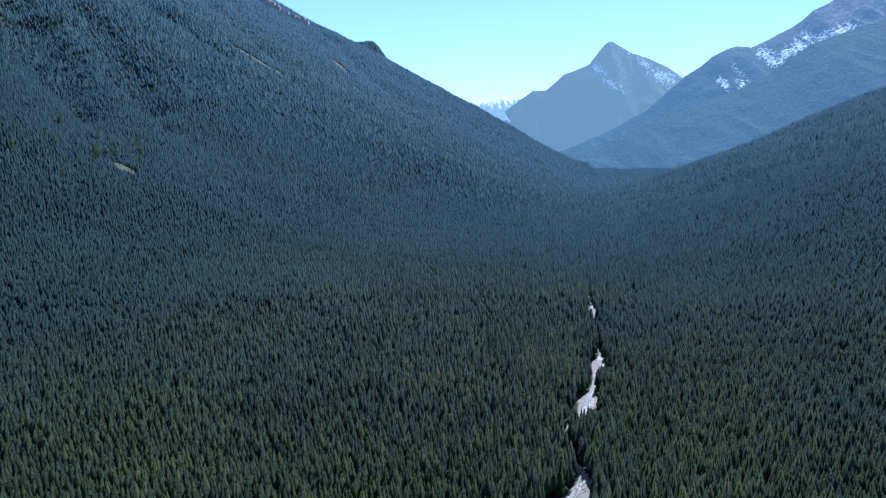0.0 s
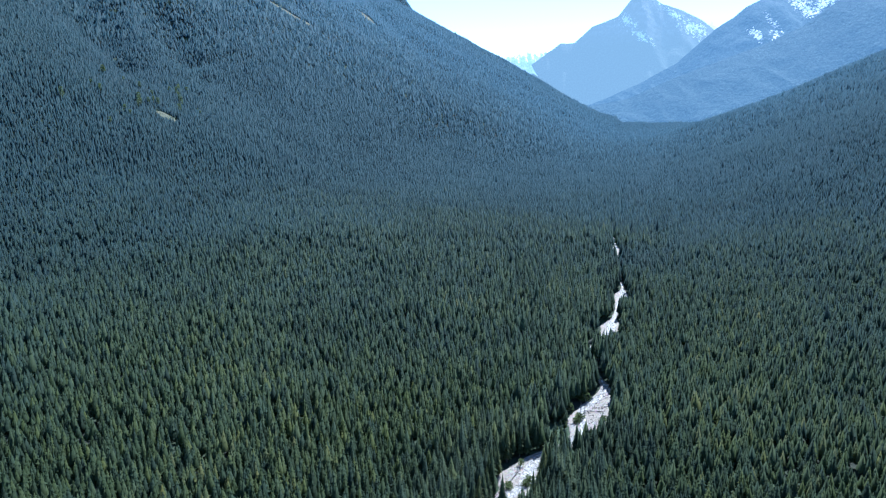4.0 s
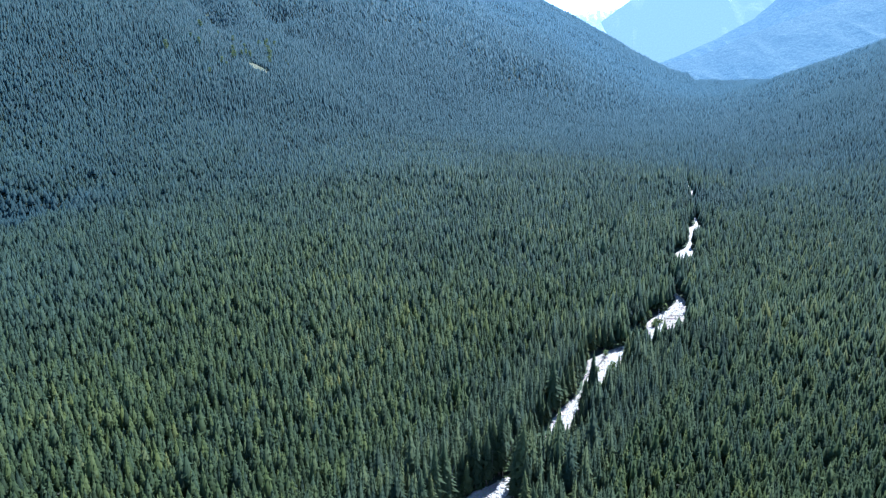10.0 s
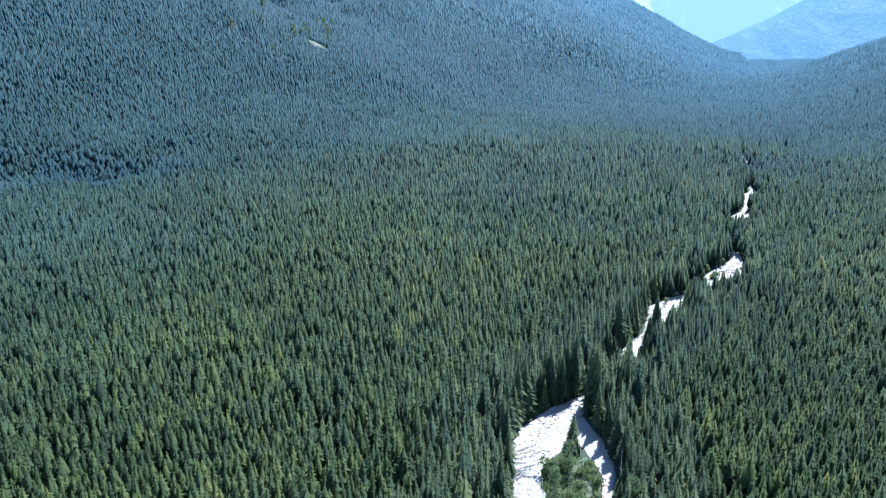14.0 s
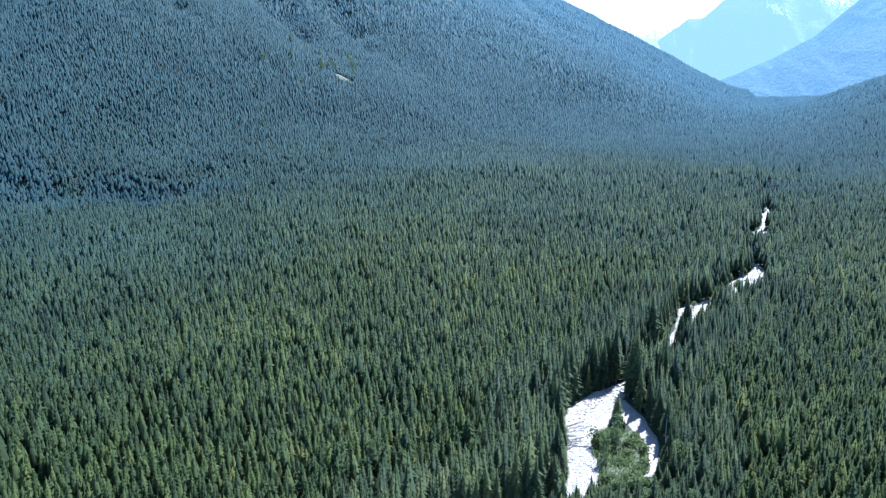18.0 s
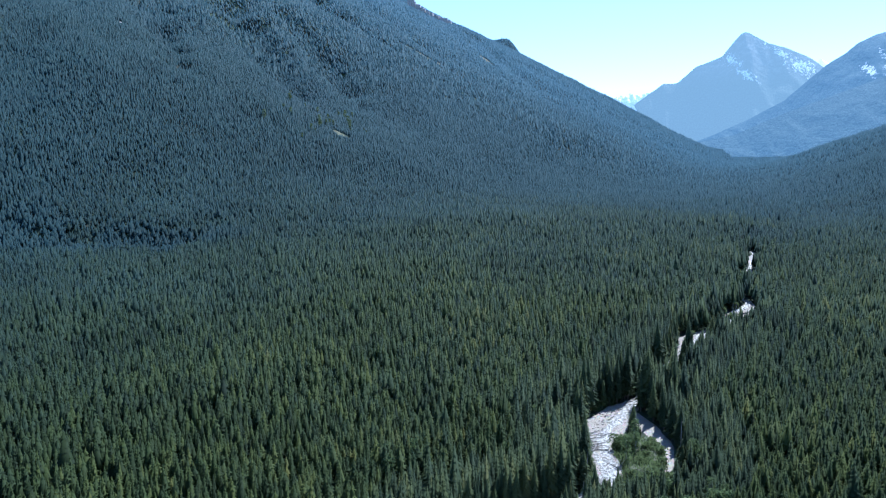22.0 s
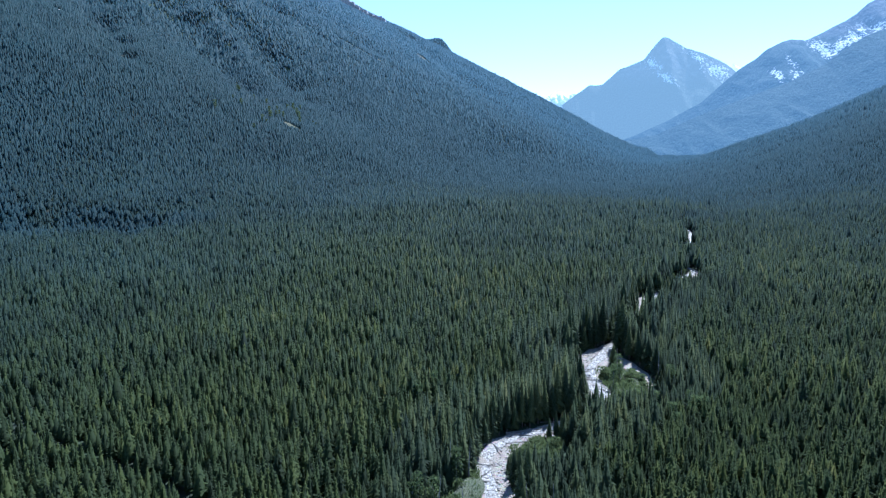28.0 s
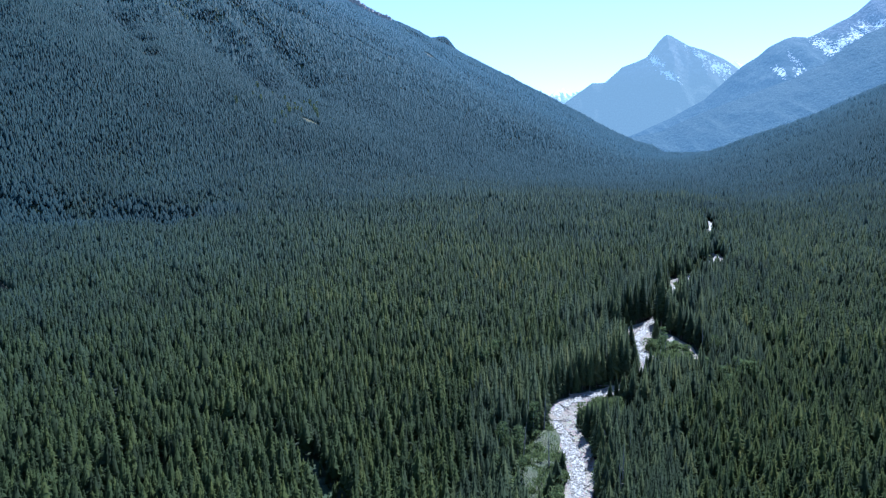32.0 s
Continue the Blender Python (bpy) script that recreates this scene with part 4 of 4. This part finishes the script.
SNAGS = [snag(500, 15, "bleached dead tree standing at the forest edge"), snag(501, 12, "broken grey dead tree among the spruces")]
spots = [(-54, 124, 6), (-57, 112, 3), (-50, 134, 12), (53, 303, 2), (55, 305, 3), (-104, 12, 4), (-34, 150, 2), (-60, 72, 3), (-110, -30, 5), (30, 262, 4), (-16, 88, 3)]
for k in range(34):
    px, py, pz, a = on_bed(r.randint(250, 800), (1.3 + 1.8 * r.rand()) * (1 if r.rand() < 0.5 else -1))
    spots.append((px, py, r.rand() * 6))
for k, (px, py, tilt) in enumerate(spots):
    m = pose(px, py, float(terrain(px, py)), tilt, 0, r.rand() * 360) @ Matrix.Diagonal((1, 1, 0.7 + 0.5 * r.rand(), 1))
    if k < len(SNAGS):
        SNAGS[k].matrix_basis = m
    else:
        made = copy_thing(SNAGS[k % len(SNAGS)], Matrix())
        made.matrix_basis = m


def boulder_mesh(seed):
    bm = bmesh.new()
    bmesh.ops.create_icosphere(bm, subdivisions=2, radius=1.0)
    for v in bm.verts:
        n = noise.noise(v.co * 1.3 + Vector((seed * 7.1, 0, 0)))
        v.co = v.co * (1 + 0.35 * n)
        v.co.z *= 0.62
    mesh = bpy.data.meshes.new("boulder")
    bm.to_mesh(mesh)
    bm.free()
    mesh.materials.append(STONE)
    return mesh


BOULDERS = [boulder_mesh(k) for k in range(5)]
for k in range(190):
    px, py, pz, a = on_bed(r.randint(250, 820), r.rand() * 2.0 - 1.0)
    size = 0.3 + 0.75 * r.rand() ** 3
    ob = tagged(new("boulder", BOULDERS[k % 5]), "rounded pale granite boulder lying in the stream bed" if size < 0.8 else "large pale granite boulder standing out of the stream", "boulder", "boulders in the stream")
    ob.matrix_basis = pose(px, py, pz + 0.5 + 0.1 * size, 0, 0, r.rand() * 360) @ Matrix.Diagonal((size * 1.2, size, size, 1))

# loose cobbles, too many to count
bm = bmesh.new()
bmesh.ops.create_icosphere(bm, subdivisions=1, radius=1.0)
cobble = (np.array([v.co[:] for v in bm.verts]), np.array([[v.index for v in f.verts] for f in bm.faces]))
bm.free()
COUNT = 4000
s = r.randint(250, 840, COUNT)
off = r.rand(COUNT) * 2 - 1
p = np.array([on_bed(a, b)[:3] for a, b in zip(s, off)])
size = 0.14 + 0.34 * r.rand(COUNT) ** 2
v = cobble[0][None] * size[:, None, None] * np.array([1.2, 1.0, 0.7]) + (p + np.array([0, 0, 0.55]))[:, None, :]
f = cobble[1][None] + (len(cobble[0]) * np.arange(COUNT))[:, None, None]
tagged(new("cobbles", mesh_of("cobbles", v.reshape(-1, 3), f.reshape(-1, 3), STONE)), "loose pale cobbles strewn over the gravel", "stones", kind="stuff")


def aspen(seed, label):
    """A pale broad-leaved tree: trunk, three limbs and a loose egg-shaped crown of many leaves."""
    q = np.random.RandomState(seed)
    thing = tagged(new("aspen_tree"), label, "tree", "broad-leaved trees near the stream")
    part("trunk", tube([(0, 0, -0.2), (0.1, 0.05, 4), (0.15, 0, 8.5)], (0.16, 0.12, 0.03), 6, PALE_BARK, "trunk", 0.04, seed), thing)
    for k in range(3):
        a, z = 2.1 * k + q.rand(), 3.2 + 1.3 * k
        part("limb", tube([(0.08, 0.03, z), (1.1 * math.cos(a), 1.1 * math.sin(a), z + 1.3)], (0.07, 0.02), 4, PALE_BARK, "limb"), thing)
    v, f = leaf_clump(q, 420, 8.0, 1.9, 0.34)
    v[:, 2] += 1.8
    part("crown", mesh_of("crown", v, f, ASPEN, np.repeat(q.rand(len(v) // 4), 4)), thing)
    return thing


ASPENS = [aspen(600, "pale green aspen with a loose rounded crown"), aspen(601, "slender light green aspen among dark spruces")]
spots = [(-123, 43), (-118, 60), (-100, 52)]
for x0, x1, y0, y1, n in ((-32, -6, 20, 60, 12), (-24, -8, 70, 120, 8), (-90, -62, 55, 120, 10), (-120, -104, -50, 0, 7)):
    spots += [(x0 + (x1 - x0) * r.rand(), y0 + (y1 - y0) * r.rand()) for _ in range(n)]
for k in range(26):
    spots.append((-455 + 42 * r.randn(), 950 + 40 * r.randn()))
for k, (px, py) in enumerate(spots):
    if bank(np.array([px]), np.array([py]))[0] < 0.8:
        px -= 14
    size = 0.8 + 0.5 * r.rand() + (0.15 if py > 800 else 0)
    m = pose(px, py, float(terrain(px, py)), 0, 0, r.rand() * 360) @ Matrix.Diagonal((size, size, size * (1 + 0.25 * r.rand()), 1))
    if k < len(ASPENS):
        ASPENS[k].matrix_basis = m
    else:
        made = copy_thing(ASPENS[k % 2], Matrix())
        made.matrix_basis = m


# tall grass and low twigs on the brushy banks
def bank_grass(cx, cy, a, b, turn, count, seed):
    q = np.random.RandomState(seed)
    ang, rad = q.rand(count) * 6.28, np.sqrt(q.rand(count))
    ex, ey = a * rad * np.cos(ang), b * rad * np.sin(ang)
    gx, gy = cx + ex * math.cos(turn) - ey * math.sin(turn), cy + ex * math.sin(turn) + ey * math.cos(turn)
    ok = bank(gx, gy) > -0.5
    gx, gy = gx[ok], gy[ok]
    foot = np.stack([gx, gy, terrain(gx, gy) + 1.0], -1)
    way, tall = q.rand(len(gx)) * 6.28, 0.5 + 1.1 * q.rand(len(gx)) ** 2
    side = np.stack([np.cos(way), np.sin(way), way * 0], -1) * 0.32
    tip = np.stack([q.randn(len(gx)) * 0.4, q.randn(len(gx)) * 0.4, tall + 0.6], -1)
    v = np.stack([foot - side, foot + side, foot + tip], 1).reshape(-1, 3)
    f = np.arange(len(v)).reshape(-1, 3)
    mesh = mesh_of("bank_grass", v, f, LEAVES, np.repeat(q.rand(len(gx)), 3))
    tagged(new("bank_grass", mesh), "tall grass and low willow twigs on the stream bank", "grass", kind="stuff")


for k, (cx, cy, a, b, turn) in enumerate(BRUSH):
    bank_grass(cx, cy, a, b, turn, int(9 * a * b), 900 + k)
